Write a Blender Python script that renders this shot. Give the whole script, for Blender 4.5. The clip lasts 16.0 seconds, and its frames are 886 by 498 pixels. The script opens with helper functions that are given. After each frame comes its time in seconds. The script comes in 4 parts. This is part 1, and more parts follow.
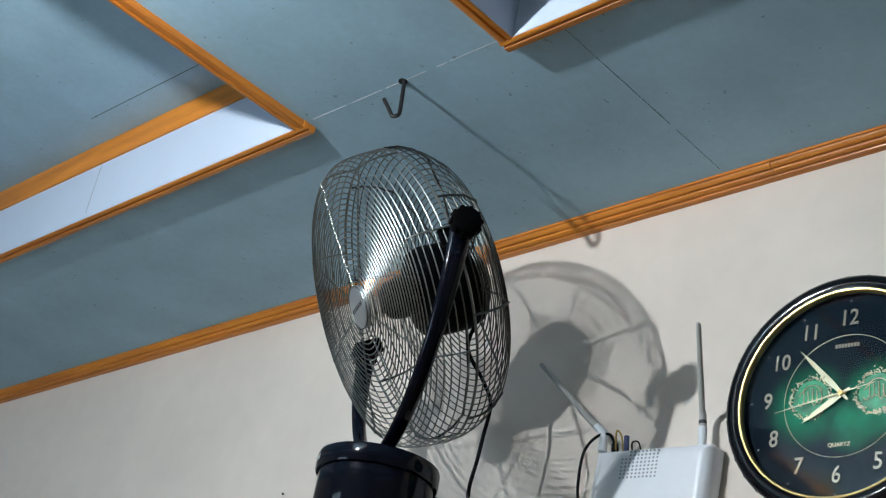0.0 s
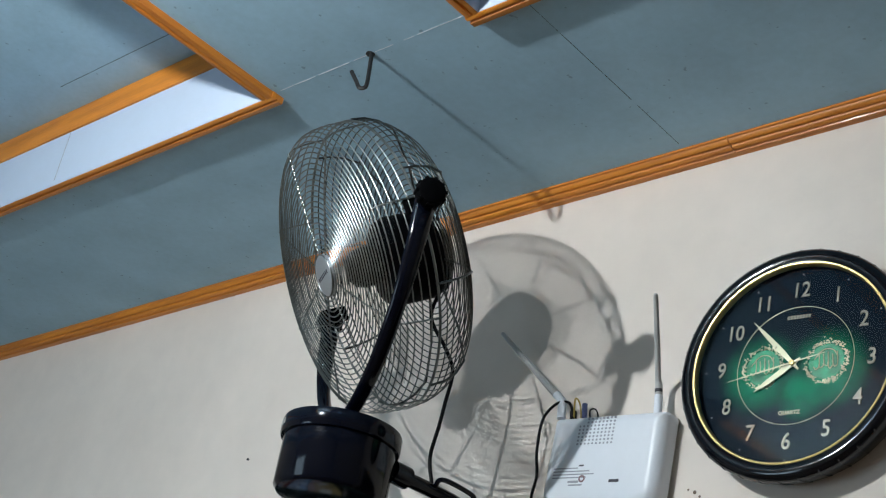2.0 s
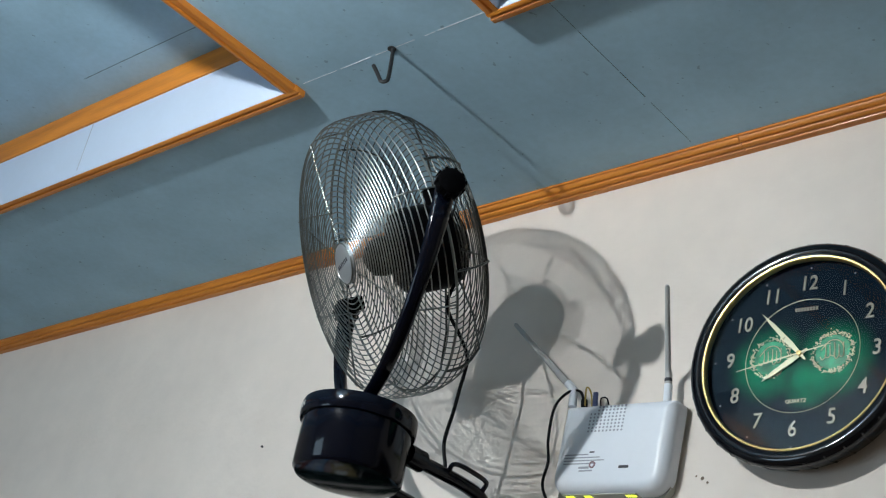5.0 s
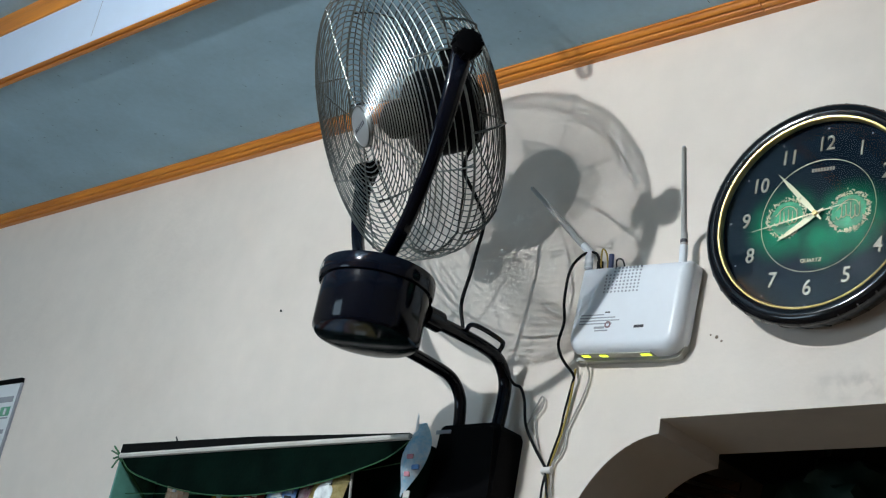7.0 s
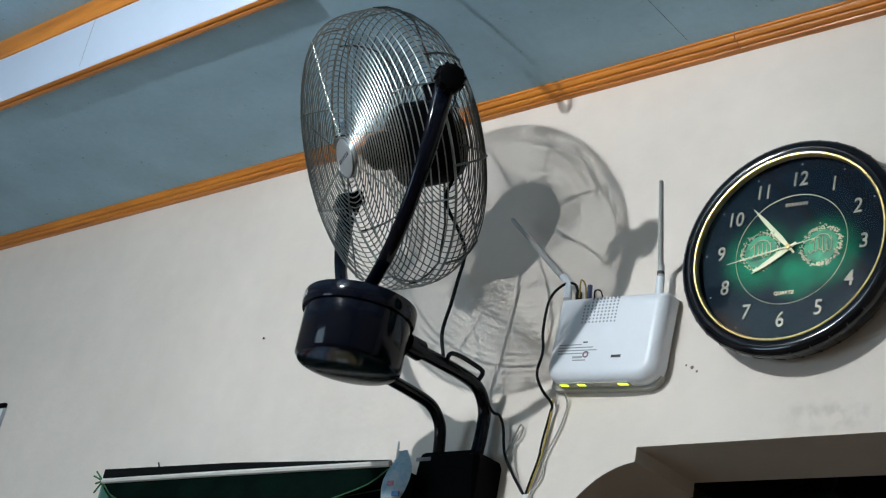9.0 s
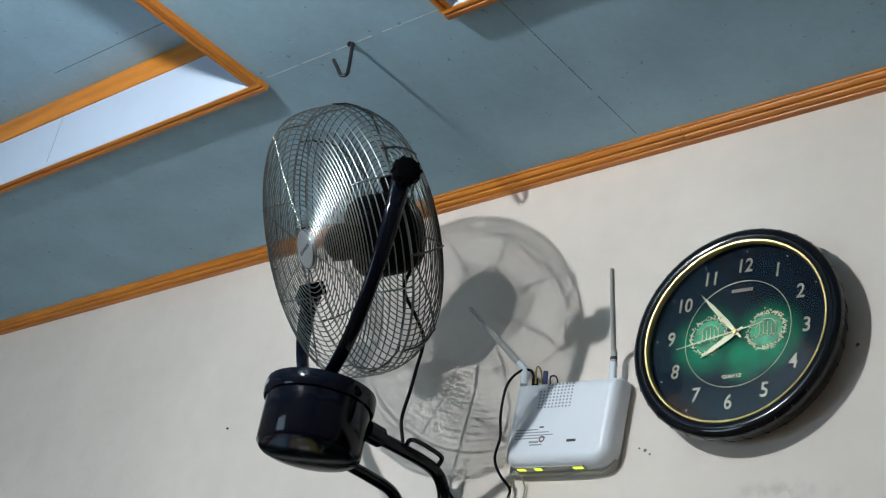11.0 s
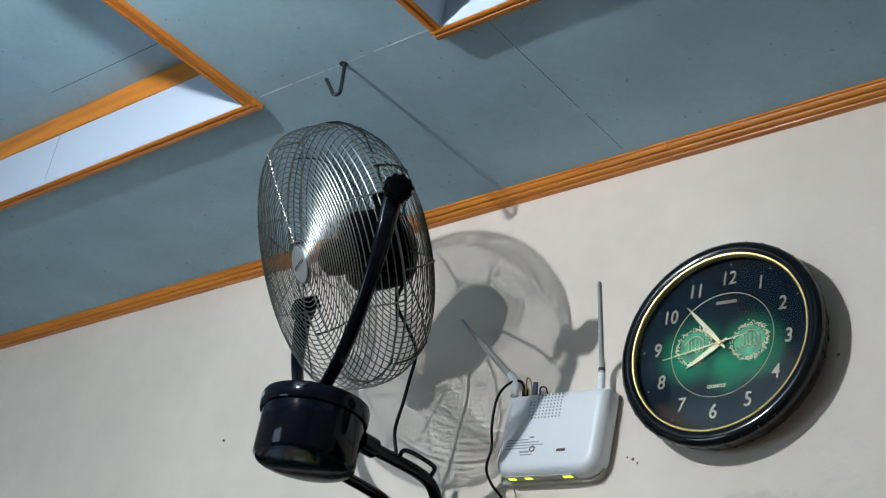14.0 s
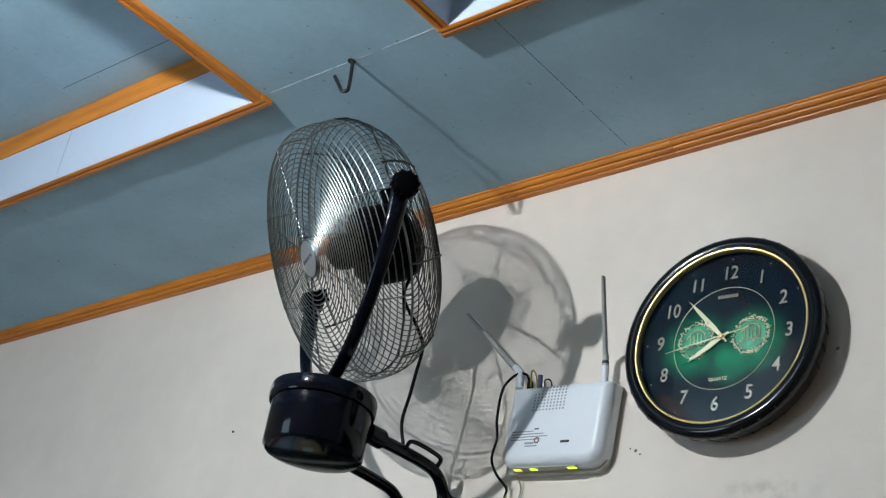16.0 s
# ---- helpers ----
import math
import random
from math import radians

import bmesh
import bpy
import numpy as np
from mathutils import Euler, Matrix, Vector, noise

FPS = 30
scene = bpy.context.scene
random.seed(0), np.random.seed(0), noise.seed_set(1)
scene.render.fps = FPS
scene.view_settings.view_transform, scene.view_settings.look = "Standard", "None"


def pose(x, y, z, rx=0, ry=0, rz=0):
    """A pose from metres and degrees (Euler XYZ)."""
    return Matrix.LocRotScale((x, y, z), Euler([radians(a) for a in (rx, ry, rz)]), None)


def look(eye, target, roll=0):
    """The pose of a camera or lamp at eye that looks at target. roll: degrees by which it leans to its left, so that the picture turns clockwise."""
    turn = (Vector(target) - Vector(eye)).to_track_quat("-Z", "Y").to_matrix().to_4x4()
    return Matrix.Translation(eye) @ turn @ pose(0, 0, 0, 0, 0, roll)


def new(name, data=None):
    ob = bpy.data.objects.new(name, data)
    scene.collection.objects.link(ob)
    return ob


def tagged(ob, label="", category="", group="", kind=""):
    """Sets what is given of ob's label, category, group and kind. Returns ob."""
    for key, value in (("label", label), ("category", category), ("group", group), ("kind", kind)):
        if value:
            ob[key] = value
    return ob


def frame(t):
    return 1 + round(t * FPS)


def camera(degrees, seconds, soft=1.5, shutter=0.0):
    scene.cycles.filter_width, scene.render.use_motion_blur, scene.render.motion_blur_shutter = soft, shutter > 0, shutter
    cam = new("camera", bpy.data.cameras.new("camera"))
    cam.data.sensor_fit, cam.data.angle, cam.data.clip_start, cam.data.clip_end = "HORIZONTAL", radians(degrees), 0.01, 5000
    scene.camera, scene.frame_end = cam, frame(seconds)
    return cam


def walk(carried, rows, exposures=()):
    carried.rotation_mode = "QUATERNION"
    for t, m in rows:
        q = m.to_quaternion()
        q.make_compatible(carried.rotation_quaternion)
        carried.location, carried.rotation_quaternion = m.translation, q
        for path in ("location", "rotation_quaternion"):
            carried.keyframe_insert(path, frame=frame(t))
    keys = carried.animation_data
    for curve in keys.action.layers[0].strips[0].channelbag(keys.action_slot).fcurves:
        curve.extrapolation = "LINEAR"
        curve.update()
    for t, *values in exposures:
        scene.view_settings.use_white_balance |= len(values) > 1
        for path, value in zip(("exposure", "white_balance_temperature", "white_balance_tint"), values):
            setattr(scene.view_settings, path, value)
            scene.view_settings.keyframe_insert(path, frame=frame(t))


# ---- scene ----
cam = camera(36.0, 16.0, soft=1.2)
PATH = [
    (0, (0.942, -1.740, 1.634), (-0.354, -0.560, 2.596), 10.9),
    (0.5, (0.953, -1.750, 1.626), (-0.310, -0.553, 2.611), 11.8),
    (1, (0.956, -1.757, 1.617), (-0.281, -0.538, 2.610), 11.5),
    (1.5, (0.961, -1.762, 1.612), (-0.302, -0.546, 2.575), 11.6),
    (2, (0.973, -1.763, 1.605), (-0.295, -0.533, 2.544), 10.7),
    (2.5, (0.980, -1.772, 1.598), (-0.191, -0.484, 2.583), 10.2),
    (3, (0.976, -1.766, 1.583), (-0.183, -0.470, 2.571), 10.5),
    (3.5, (0.985, -1.749, 1.559), (-0.211, -0.483, 2.542), 11.5),
    (4, (0.982, -1.770, 1.560), (-0.288, -0.550, 2.509), 11.9),
    (6.5, (0.988, -1.815, 1.51), (-0.268, -0.583, 2.462), 11.2),
    (7, (0.982, -1.806, 1.516), (-0.328, -0.515, 2.302), 11.2),
    (7.5, (0.998, -1.822, 1.507), (-0.318, -0.511, 2.245), 11.3),
    (8, (1.0, -1.821, 1.509), (-0.308, -0.505, 2.255), 11.1),
    (8.5, (1.009, -1.832, 1.503), (-0.276, -0.514, 2.285), 11.2),
    (9, (1.011, -1.833, 1.5), (-0.273, -0.544, 2.329), 11.5),
    (9.5, (1.034, -1.853, 1.487), (-0.231, -0.623, 2.429), 11.6),
    (12, (1.073, -1.863, 1.465), (-0.148, -0.598, 2.419), 10.7),
    (12.5, (1.08, -1.875, 1.462), (-0.14, -0.609, 2.416), 10.5),
    (13, (1.091, -1.88, 1.453), (-0.127, -0.628, 2.427), 10.4),
    (13.5, (1.096, -1.887, 1.451), (-0.12, -0.634, 2.426), 10.3),
    (14, (1.107, -1.895, 1.447), (-0.11, -0.64, 2.419), 10.3),
    (14.5, (1.114, -1.9, 1.438), (-0.109, -0.648, 2.406), 10.5),
    (15, (1.121, -1.909, 1.438), (-0.102, -0.655, 2.402), 10.5),
    (15.5, (1.126, -1.915, 1.435), (-0.099, -0.662, 2.398), 10.5),
    (16, (1.133, -1.923, 1.43), (-0.093, -0.669, 2.391), 10.5),
]
EXPOSURES = [(0, 0.0), (4.2, 0.0), (6.4, 0.03), (7.0, 0.15), (8.5, 0.15), (9.1, 0.10), (9.7, 0.02), (12, 0.0), (16, 0.0)]
walk(cam, [(t, look(eye, target, roll)) for t, eye, target, roll in PATH], EXPOSURES)

# ---- light ----
world = bpy.data.worlds.new("world")
world.use_nodes = True
world.node_tree.nodes["Background"].inputs[0].default_value = (0.75, 0.85, 1.0, 1)
world.node_tree.nodes["Background"].inputs[1].default_value = 0.03
scene.world = world


# ---- materials ----
def mat(name, color, rough=0.5, metal=0.0, vary=0.12, scale=8.0, fine=60.0, bump=0.1, bump_scale=120.0,
        second=None, stretch=(1, 1, 1), emission=0.0, alpha=1.0, spec=0.5, coat=0.0, island=False):
    """A surface with colour variation at two scales, grain in its gloss and fine relief."""
    m = bpy.data.materials.new(name)
    m.use_nodes = True
    nt = m.node_tree
    b = nt.nodes["Principled BSDF"]
    b.inputs["Metallic"].default_value = metal
    b.inputs["Alpha"].default_value = alpha
    b.inputs["Specular IOR Level"].default_value = spec
    b.inputs["Coat Weight"].default_value = coat
    b.inputs["Coat Roughness"].default_value = 0.12
    tc = nt.nodes.new("ShaderNodeTexCoord")
    mp = nt.nodes.new("ShaderNodeMapping")
    mp.inputs["Scale"].default_value = stretch
    nt.links.new(tc.outputs["Object"], mp.inputs["Vector"])
    big = nt.nodes.new("ShaderNodeTexNoise")
    big.inputs["Scale"].default_value = scale
    big.inputs["Detail"].default_value = 5
    small = nt.nodes.new("ShaderNodeTexNoise")
    small.inputs["Scale"].default_value = fine
    small.inputs["Detail"].default_value = 4
    for n in (big, small):
        nt.links.new(mp.outputs[0], n.inputs["Vector"])
    mix = nt.nodes.new("ShaderNodeMath")
    mix.operation = "MULTIPLY_ADD"
    nt.links.new(small.outputs[0], mix.inputs[0])
    mix.inputs[1].default_value = 0.4
    nt.links.new(big.outputs[0], mix.inputs[2])
    ramp = nt.nodes.new("ShaderNodeValToRGB")
    lo = second or tuple(c * (1 - vary) for c in color)
    hi = tuple(min(1, c * (1 + vary * 0.5)) for c in color)
    ramp.color_ramp.elements[0].position, ramp.color_ramp.elements[1].position = 0.45, 0.95
    ramp.color_ramp.elements[0].color = (*lo, 1)
    ramp.color_ramp.elements[1].color = (*hi, 1)
    nt.links.new(mix.outputs[0], ramp.inputs[0])
    nt.links.new(ramp.outputs[0], b.inputs["Base Color"])
    rr = nt.nodes.new("ShaderNodeMapRange")
    rr.inputs["To Min"].default_value, rr.inputs["To Max"].default_value = max(0.02, rough - 0.1), min(1, rough + 0.1)
    nt.links.new(small.outputs[0], rr.inputs["Value"])
    nt.links.new(rr.outputs[0], b.inputs["Roughness"])
    if bump:
        n3 = nt.nodes.new("ShaderNodeTexNoise")
        n3.inputs["Scale"].default_value = bump_scale
        n3.inputs["Detail"].default_value = 3
        nt.links.new(mp.outputs[0], n3.inputs["Vector"])
        bp = nt.nodes.new("ShaderNodeBump")
        bp.inputs["Strength"].default_value = bump
        bp.inputs["Distance"].default_value = 0.004
        nt.links.new(n3.outputs[0], bp.inputs["Height"])
        nt.links.new(bp.outputs[0], b.inputs["Normal"])
    if emission:
        b.inputs["Emission Color"].default_value = (*color, 1)
        b.inputs["Emission Strength"].default_value = emission
    return m


WALL = mat("wall_paint", (0.765, 0.69, 0.62), 0.75, vary=0.10, scale=2.5, fine=18, bump=0.18, bump_scale=55)


def smudge(m, place, size, depth):
    """Rub a grimy patch with an uneven edge into a paint."""
    nt = m.node_tree
    base = nt.nodes["Principled BSDF"].inputs["Base Color"]
    paint = base.links[0].from_socket
    tc = nt.nodes.new("ShaderNodeTexCoord")
    mp = nt.nodes.new("ShaderNodeMapping")
    mp.vector_type = "TEXTURE"
    mp.inputs["Location"].default_value = place
    mp.inputs["Scale"].default_value = size
    nt.links.new(tc.outputs["Object"], mp.inputs["Vector"])
    ball = nt.nodes.new("ShaderNodeTexGradient")
    ball.gradient_type = "SPHERICAL"
    nt.links.new(mp.outputs[0], ball.inputs["Vector"])
    n = nt.nodes.new("ShaderNodeTexNoise")
    n.inputs["Scale"].default_value = 24
    n.inputs["Detail"].default_value = 6
    nt.links.new(tc.outputs["Object"], n.inputs["Vector"])
    edge = nt.nodes.new("ShaderNodeMapRange")
    edge.inputs["From Min"].default_value, edge.inputs["From Max"].default_value = 0.45, 0.7
    nt.links.new(n.outputs[0], edge.inputs["Value"])
    mu = nt.nodes.new("ShaderNodeMath")
    mu.operation = "MULTIPLY"
    nt.links.new(ball.outputs["Fac"], mu.inputs[0])
    nt.links.new(edge.outputs[0], mu.inputs[1])
    amount = nt.nodes.new("ShaderNodeMath")
    amount.operation = "MULTIPLY"
    amount.inputs[1].default_value = depth
    nt.links.new(mu.outputs[0], amount.inputs[0])
    mix = nt.nodes.new("ShaderNodeMixRGB")
    mix.inputs[2].default_value = (0.13, 0.11, 0.09, 1)
    nt.links.new(amount.outputs[0], mix.inputs[0])
    nt.links.new(paint, mix.inputs[1])
    nt.links.new(mix.outputs[0], base)


# walls out of view: darker than WALL so less light bounces into shadows
SIDE_WALL = mat("side_wall_low_bounce", (0.52, 0.46, 0.40), 0.75, vary=0.12, scale=2.5, fine=18, bump=0.18, bump_scale=55)
smudge(WALL, (0.085, 0, 2.247), (0.12, 0.05, 0.035), 0.55)
CEIL = mat("ceiling_paint", (0.318, 0.49, 0.605), 0.7, vary=0.16, scale=5, fine=70, bump=0.15, bump_scale=70)


def specks(m, scale, least, colour):
    """Scatter small uneven dark fly specks over a paint."""
    nt = m.node_tree
    base = nt.nodes["Principled BSDF"].inputs["Base Color"]
    paint = base.links[0].from_socket
    tc = nt.nodes.new("ShaderNodeTexCoord")
    n = nt.nodes.new("ShaderNodeTexNoise")
    n.inputs["Scale"].default_value = scale
    n.inputs["Detail"].default_value = 1
    nt.links.new(tc.outputs["Object"], n.inputs["Vector"])
    edge = nt.nodes.new("ShaderNodeMapRange")
    edge.inputs["From Min"].default_value, edge.inputs["From Max"].default_value = least, least + 0.05
    edge.inputs["To Max"].default_value = 0.5
    nt.links.new(n.outputs[0], edge.inputs["Value"])
    mix = nt.nodes.new("ShaderNodeMixRGB")
    mix.inputs[2].default_value = (*colour, 1)
    nt.links.new(edge.outputs[0], mix.inputs[0])
    nt.links.new(paint, mix.inputs[1])
    nt.links.new(mix.outputs[0], base)


specks(CEIL, 75, 0.74, (0.10, 0.13, 0.16))
BOARD = mat("white_board", (0.52, 0.61, 0.74), 0.6, vary=0.06, scale=4, fine=40, bump=0.08)
WOOD = mat("varnished_wood", (0.62, 0.225, 0.022), 0.45, vary=0.4, scale=6, fine=40, bump=0.15, bump_scale=60,
           second=(0.44, 0.135, 0.013), stretch=(0.6, 6, 6), coat=0.08)
WOOD_Y = mat("varnished_wood_cross", (0.56, 0.200, 0.020), 0.45, vary=0.4, scale=6, fine=40, bump=0.15, bump_scale=60,
             second=(0.40, 0.12, 0.012), stretch=(6, 0.6, 6), coat=0.08)
# floor out of view, its colour lowered to reduce bounce
FLOOR = mat("floor_tile", (0.26, 0.17, 0.10), 0.3, vary=0.1, scale=3)
FILLER = mat("white_filler", (0.75, 0.78, 0.8), 0.8)
CRACK = mat("dark_joint", (0.05, 0.055, 0.06), 0.9)
IRON = mat("black_iron", (0.015, 0.015, 0.016), 0.45, metal=0.3)
BLACK = mat("black_enamel", (0.0025, 0.0035, 0.008), 0.11, vary=0.3, scale=12, bump=0.0, spec=0.20)
BLACK_PL = mat("black_plastic", (0.0025, 0.0025, 0.003), 0.45, vary=0.3, bump=0.05, spec=0.03)
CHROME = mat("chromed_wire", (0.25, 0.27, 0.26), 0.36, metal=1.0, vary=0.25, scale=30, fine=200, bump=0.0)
# darker wire metal for the cage behind its rim
DARK_WIRE = mat("dark_cage_wire", (0.09, 0.095, 0.09), 0.32, metal=1.0, vary=0.3, scale=30, fine=200, bump=0.0)
SILVER = mat("brushed_silver", (0.40, 0.43, 0.45), 0.38, metal=0.7, vary=0.08, bump=0.03)
BLADE = mat("smoky_blade", (0.012, 0.017, 0.02), 0.35, alpha=0.26, bump=0.0, spec=0.2)
PRINT = mat("dark_print", (0.04, 0.04, 0.05), 0.6, bump=0)
PRINT_GREY = mat("grey_print", (0.32, 0.34, 0.38), 0.6, bump=0)
PRINT_WHITE = mat("pale_print", (0.40, 0.40, 0.38), 0.5, bump=0)
ROUTER = mat("white_plastic", (0.74, 0.78, 0.83), 0.35, vary=0.04, scale=10, bump=0.03)
ROUTER_G = mat("grey_plastic", (0.42, 0.42, 0.38), 0.5, vary=0.08)
ANT = mat("antenna_plastic", (0.42, 0.42, 0.41), 0.4, vary=0.1)
LED = mat("lit_indicator", (0.75, 0.95, 0.05), 0.4, emission=1.6, bump=0)
CABLE = mat("black_cable", (0.006, 0.006, 0.007), 0.5, bump=0, spec=0.1)
CABLE_Y = mat("yellow_cable", (0.36, 0.25, 0.04), 0.5, bump=0)
CABLE_G = mat("grey_cable", (0.33, 0.31, 0.28), 0.5, bump=0)
CABLE_B = mat("blue_plug", (0.04, 0.06, 0.16), 0.5, bump=0)
TIE = mat("white_tie", (0.7, 0.68, 0.65), 0.5, bump=0)
RIM = mat("black_gloss_rim", (0.0025, 0.0035, 0.006), 0.10, vary=0.3, bump=0.015, spec=0.42)
GOLD = mat("gold_plated", (0.66, 0.50, 0.21), 0.36, metal=1.0, vary=0.15, scale=25, bump=0)
GOLD_P = mat("gold_print", (0.72, 0.70, 0.48), 0.4, metal=0.35, vary=0.3, scale=40, bump=0)
CREAM = mat("cream_numeral", (0.33, 0.32, 0.25), 0.4, metal=0.2, vary=0.25, scale=60, bump=0)
HAND = mat("pale_gold_hand", (0.66, 0.66, 0.46), 0.3, metal=0.4, vary=0.2, bump=0)
GREEN_C = mat("dark_green_cloth", (0.003, 0.014, 0.010), 0.9, vary=0.4, scale=14, fine=300, bump=0.3, spec=0.08)
TEAL = mat("teal_plastic", (0.10, 0.28, 0.23), 0.45, vary=0.35, scale=8, bump=0.1)
GREEN_R = mat("green_cord", (0.03, 0.12, 0.05), 0.6, bump=0)
WHITE_R = mat("white_edging", (0.62, 0.60, 0.56), 0.5, vary=0.15)
PAPER = mat("calendar_paper", (0.72, 0.76, 0.78), 0.6, vary=0.05, bump=0.02)
BAMBOO = mat("brown_slat", (0.040, 0.018, 0.009), 0.95, spec=0.05, vary=0.5, scale=10, stretch=(1, 1, 8))
# back room colours darkened to stand for its shade, nearly black higher up
DARKROOM = mat("back_room_dimmed", (0.2, 0.165, 0.12), 0.8)
DARKTOP = mat("back_room_shade", (0.006, 0.005, 0.004), 0.9)
BAG = mat("green_grey_bag", (0.009, 0.034, 0.024), 0.55, vary=0.4, scale=20, bump=0.4, bump_scale=30)
MINT = mat("mint_plastic", (0.10, 0.36, 0.22), 0.4, vary=0.2)
BULB = mat("lit_bulb", (0.945, 1.0, 1.03), 0.4, emission=8400, bump=0)


def dial_material():
    """Navy dial with two printed green glows round its emblems."""
    m = bpy.data.materials.new("clock_dial_print")
    m.use_nodes = True
    nt = m.node_tree
    b = nt.nodes["Principled BSDF"]
    b.inputs["Roughness"].default_value = 0.4
    b.inputs["Specular IOR Level"].default_value = 0.04
    tc = nt.nodes.new("ShaderNodeTexCoord")
    total = None
    for cx, cz, r in ((-0.058, -0.010, 0.080), (0.056, -0.014, 0.082), (0.02, -0.045, 0.058)):
        d = nt.nodes.new("ShaderNodeVectorMath")
        d.operation = "DISTANCE"
        nt.links.new(tc.outputs["Object"], d.inputs[0])
        d.inputs[1].default_value = (cx, -0.04, cz)
        mr = nt.nodes.new("ShaderNodeMapRange")
        mr.interpolation_type = "SMOOTHSTEP"
        mr.inputs["From Min"].default_value, mr.inputs["From Max"].default_value = r, 0.01
        nt.links.new(d.outputs["Value"], mr.inputs["Value"])
        if total is None:
            total = mr.outputs[0]
        else:
            a = nt.nodes.new("ShaderNodeMath")
            a.operation = "MAXIMUM"
            nt.links.new(total, a.inputs[0])
            nt.links.new(mr.outputs[0], a.inputs[1])
            total = a.outputs[0]
    n = nt.nodes.new("ShaderNodeTexNoise")
    n.inputs["Scale"].default_value = 35
    n.inputs["Detail"].default_value = 6
    nt.links.new(tc.outputs["Object"], n.inputs["Vector"])
    mu = nt.nodes.new("ShaderNodeMath")
    mu.operation = "MULTIPLY"
    nt.links.new(total, mu.inputs[0])
    nt.links.new(n.outputs[0], mu.inputs[1])
    ramp = nt.nodes.new("ShaderNodeValToRGB")
    ramp.color_ramp.elements[0].color = (0.0015, 0.009, 0.018, 1)
    ramp.color_ramp.elements[1].color = (0.006, 0.30, 0.14, 1)
    ramp.color_ramp.elements[1].position = 0.62
    nt.links.new(mu.outputs[0], ramp.inputs[0])
    nt.links.new(ramp.outputs[0], b.inputs["Base Color"])
    return m


def glass_material():
    m = bpy.data.materials.new("clock_glass")
    m.use_nodes = True
    nt = m.node_tree
    out = nt.nodes["Material Output"]
    tr = nt.nodes.new("ShaderNodeBsdfTransparent")
    gl = nt.nodes.new("ShaderNodeBsdfGlossy")
    gl.inputs["Roughness"].default_value = 0.03
    fr = nt.nodes.new("ShaderNodeFresnel")
    fr.inputs["IOR"].default_value = 1.4
    mx = nt.nodes.new("ShaderNodeMixShader")
    nt.links.new(fr.outputs[0], mx.inputs[0])
    nt.links.new(tr.outputs[0], mx.inputs[1])
    nt.links.new(gl.outputs[0], mx.inputs[2])
    nt.links.new(mx.outputs[0], out.inputs["Surface"])
    return m


DIAL = dial_material()
GLASS = glass_material()


# ---- mesh helpers ----
def thing(name, place, label, category, group="", kind="", turn=(0, 0, 0)):
    ob = new(name)
    ob.empty_display_size = 0.05
    ob.matrix_basis = pose(*place, *turn)
    return tagged(ob, label, category, group, kind)


def finish(name, bm, material, smooth=True):
    bmesh.ops.recalc_face_normals(bm, faces=bm.faces)
    me = bpy.data.meshes.new(name)
    bm.to_mesh(me)
    bm.free()
    if smooth:
        for p in me.polygons:
            p.use_smooth = len(p.vertices) < 5
        me.set_sharp_from_angle(angle=radians(38))
    me.materials.append(material)
    return new(name, me)


def part(name, bm, material, parent, label="", kind=""):
    ob = finish(name, bm, material)
    ob.parent = parent
    return tagged(ob, label, kind=kind)


def setting(name, bm, material, label, category):
    return tagged(finish(name, bm, material), label, category, kind="structure")


def box(x0, x1, y0, y1, z0, z1, bevel=0.0, segments=2, bm=None):
    own = bmesh.new()
    bmesh.ops.create_cube(own, size=1)
    for v in own.verts:
        v.co = Vector((x0 + (v.co.x + 0.5) * (x1 - x0), y0 + (v.co.y + 0.5) * (y1 - y0), z0 + (v.co.z + 0.5) * (z1 - z0)))
    if bevel:
        bmesh.ops.bevel(own, geom=own.edges[:], offset=bevel, segments=segments, affect="EDGES", profile=0.5)
    if bm is None:
        return own
    me = bpy.data.meshes.new("join")
    own.to_mesh(me)
    own.free()
    bm.from_mesh(me)
    bpy.data.meshes.remove(me)
    return bm


def smooth_path(points, steps=6):
    """A Catmull-Rom curve through the points."""
    p = [Vector(q) for q in points]
    p = [p[0] * 2 - p[1], *p, p[-1] * 2 - p[-2]]
    out = []
    for i in range(1, len(p) - 2):
        for s in range(steps):
            t = s / steps
            a, b, c, d = p[i - 1:i + 3]
            out.append(0.5 * (2 * b + (c - a) * t + (2 * a - 5 * b + 4 * c - d) * t * t + (3 * b - 3 * c + d - a) * t ** 3))
    out.append(p[-2])
    return out


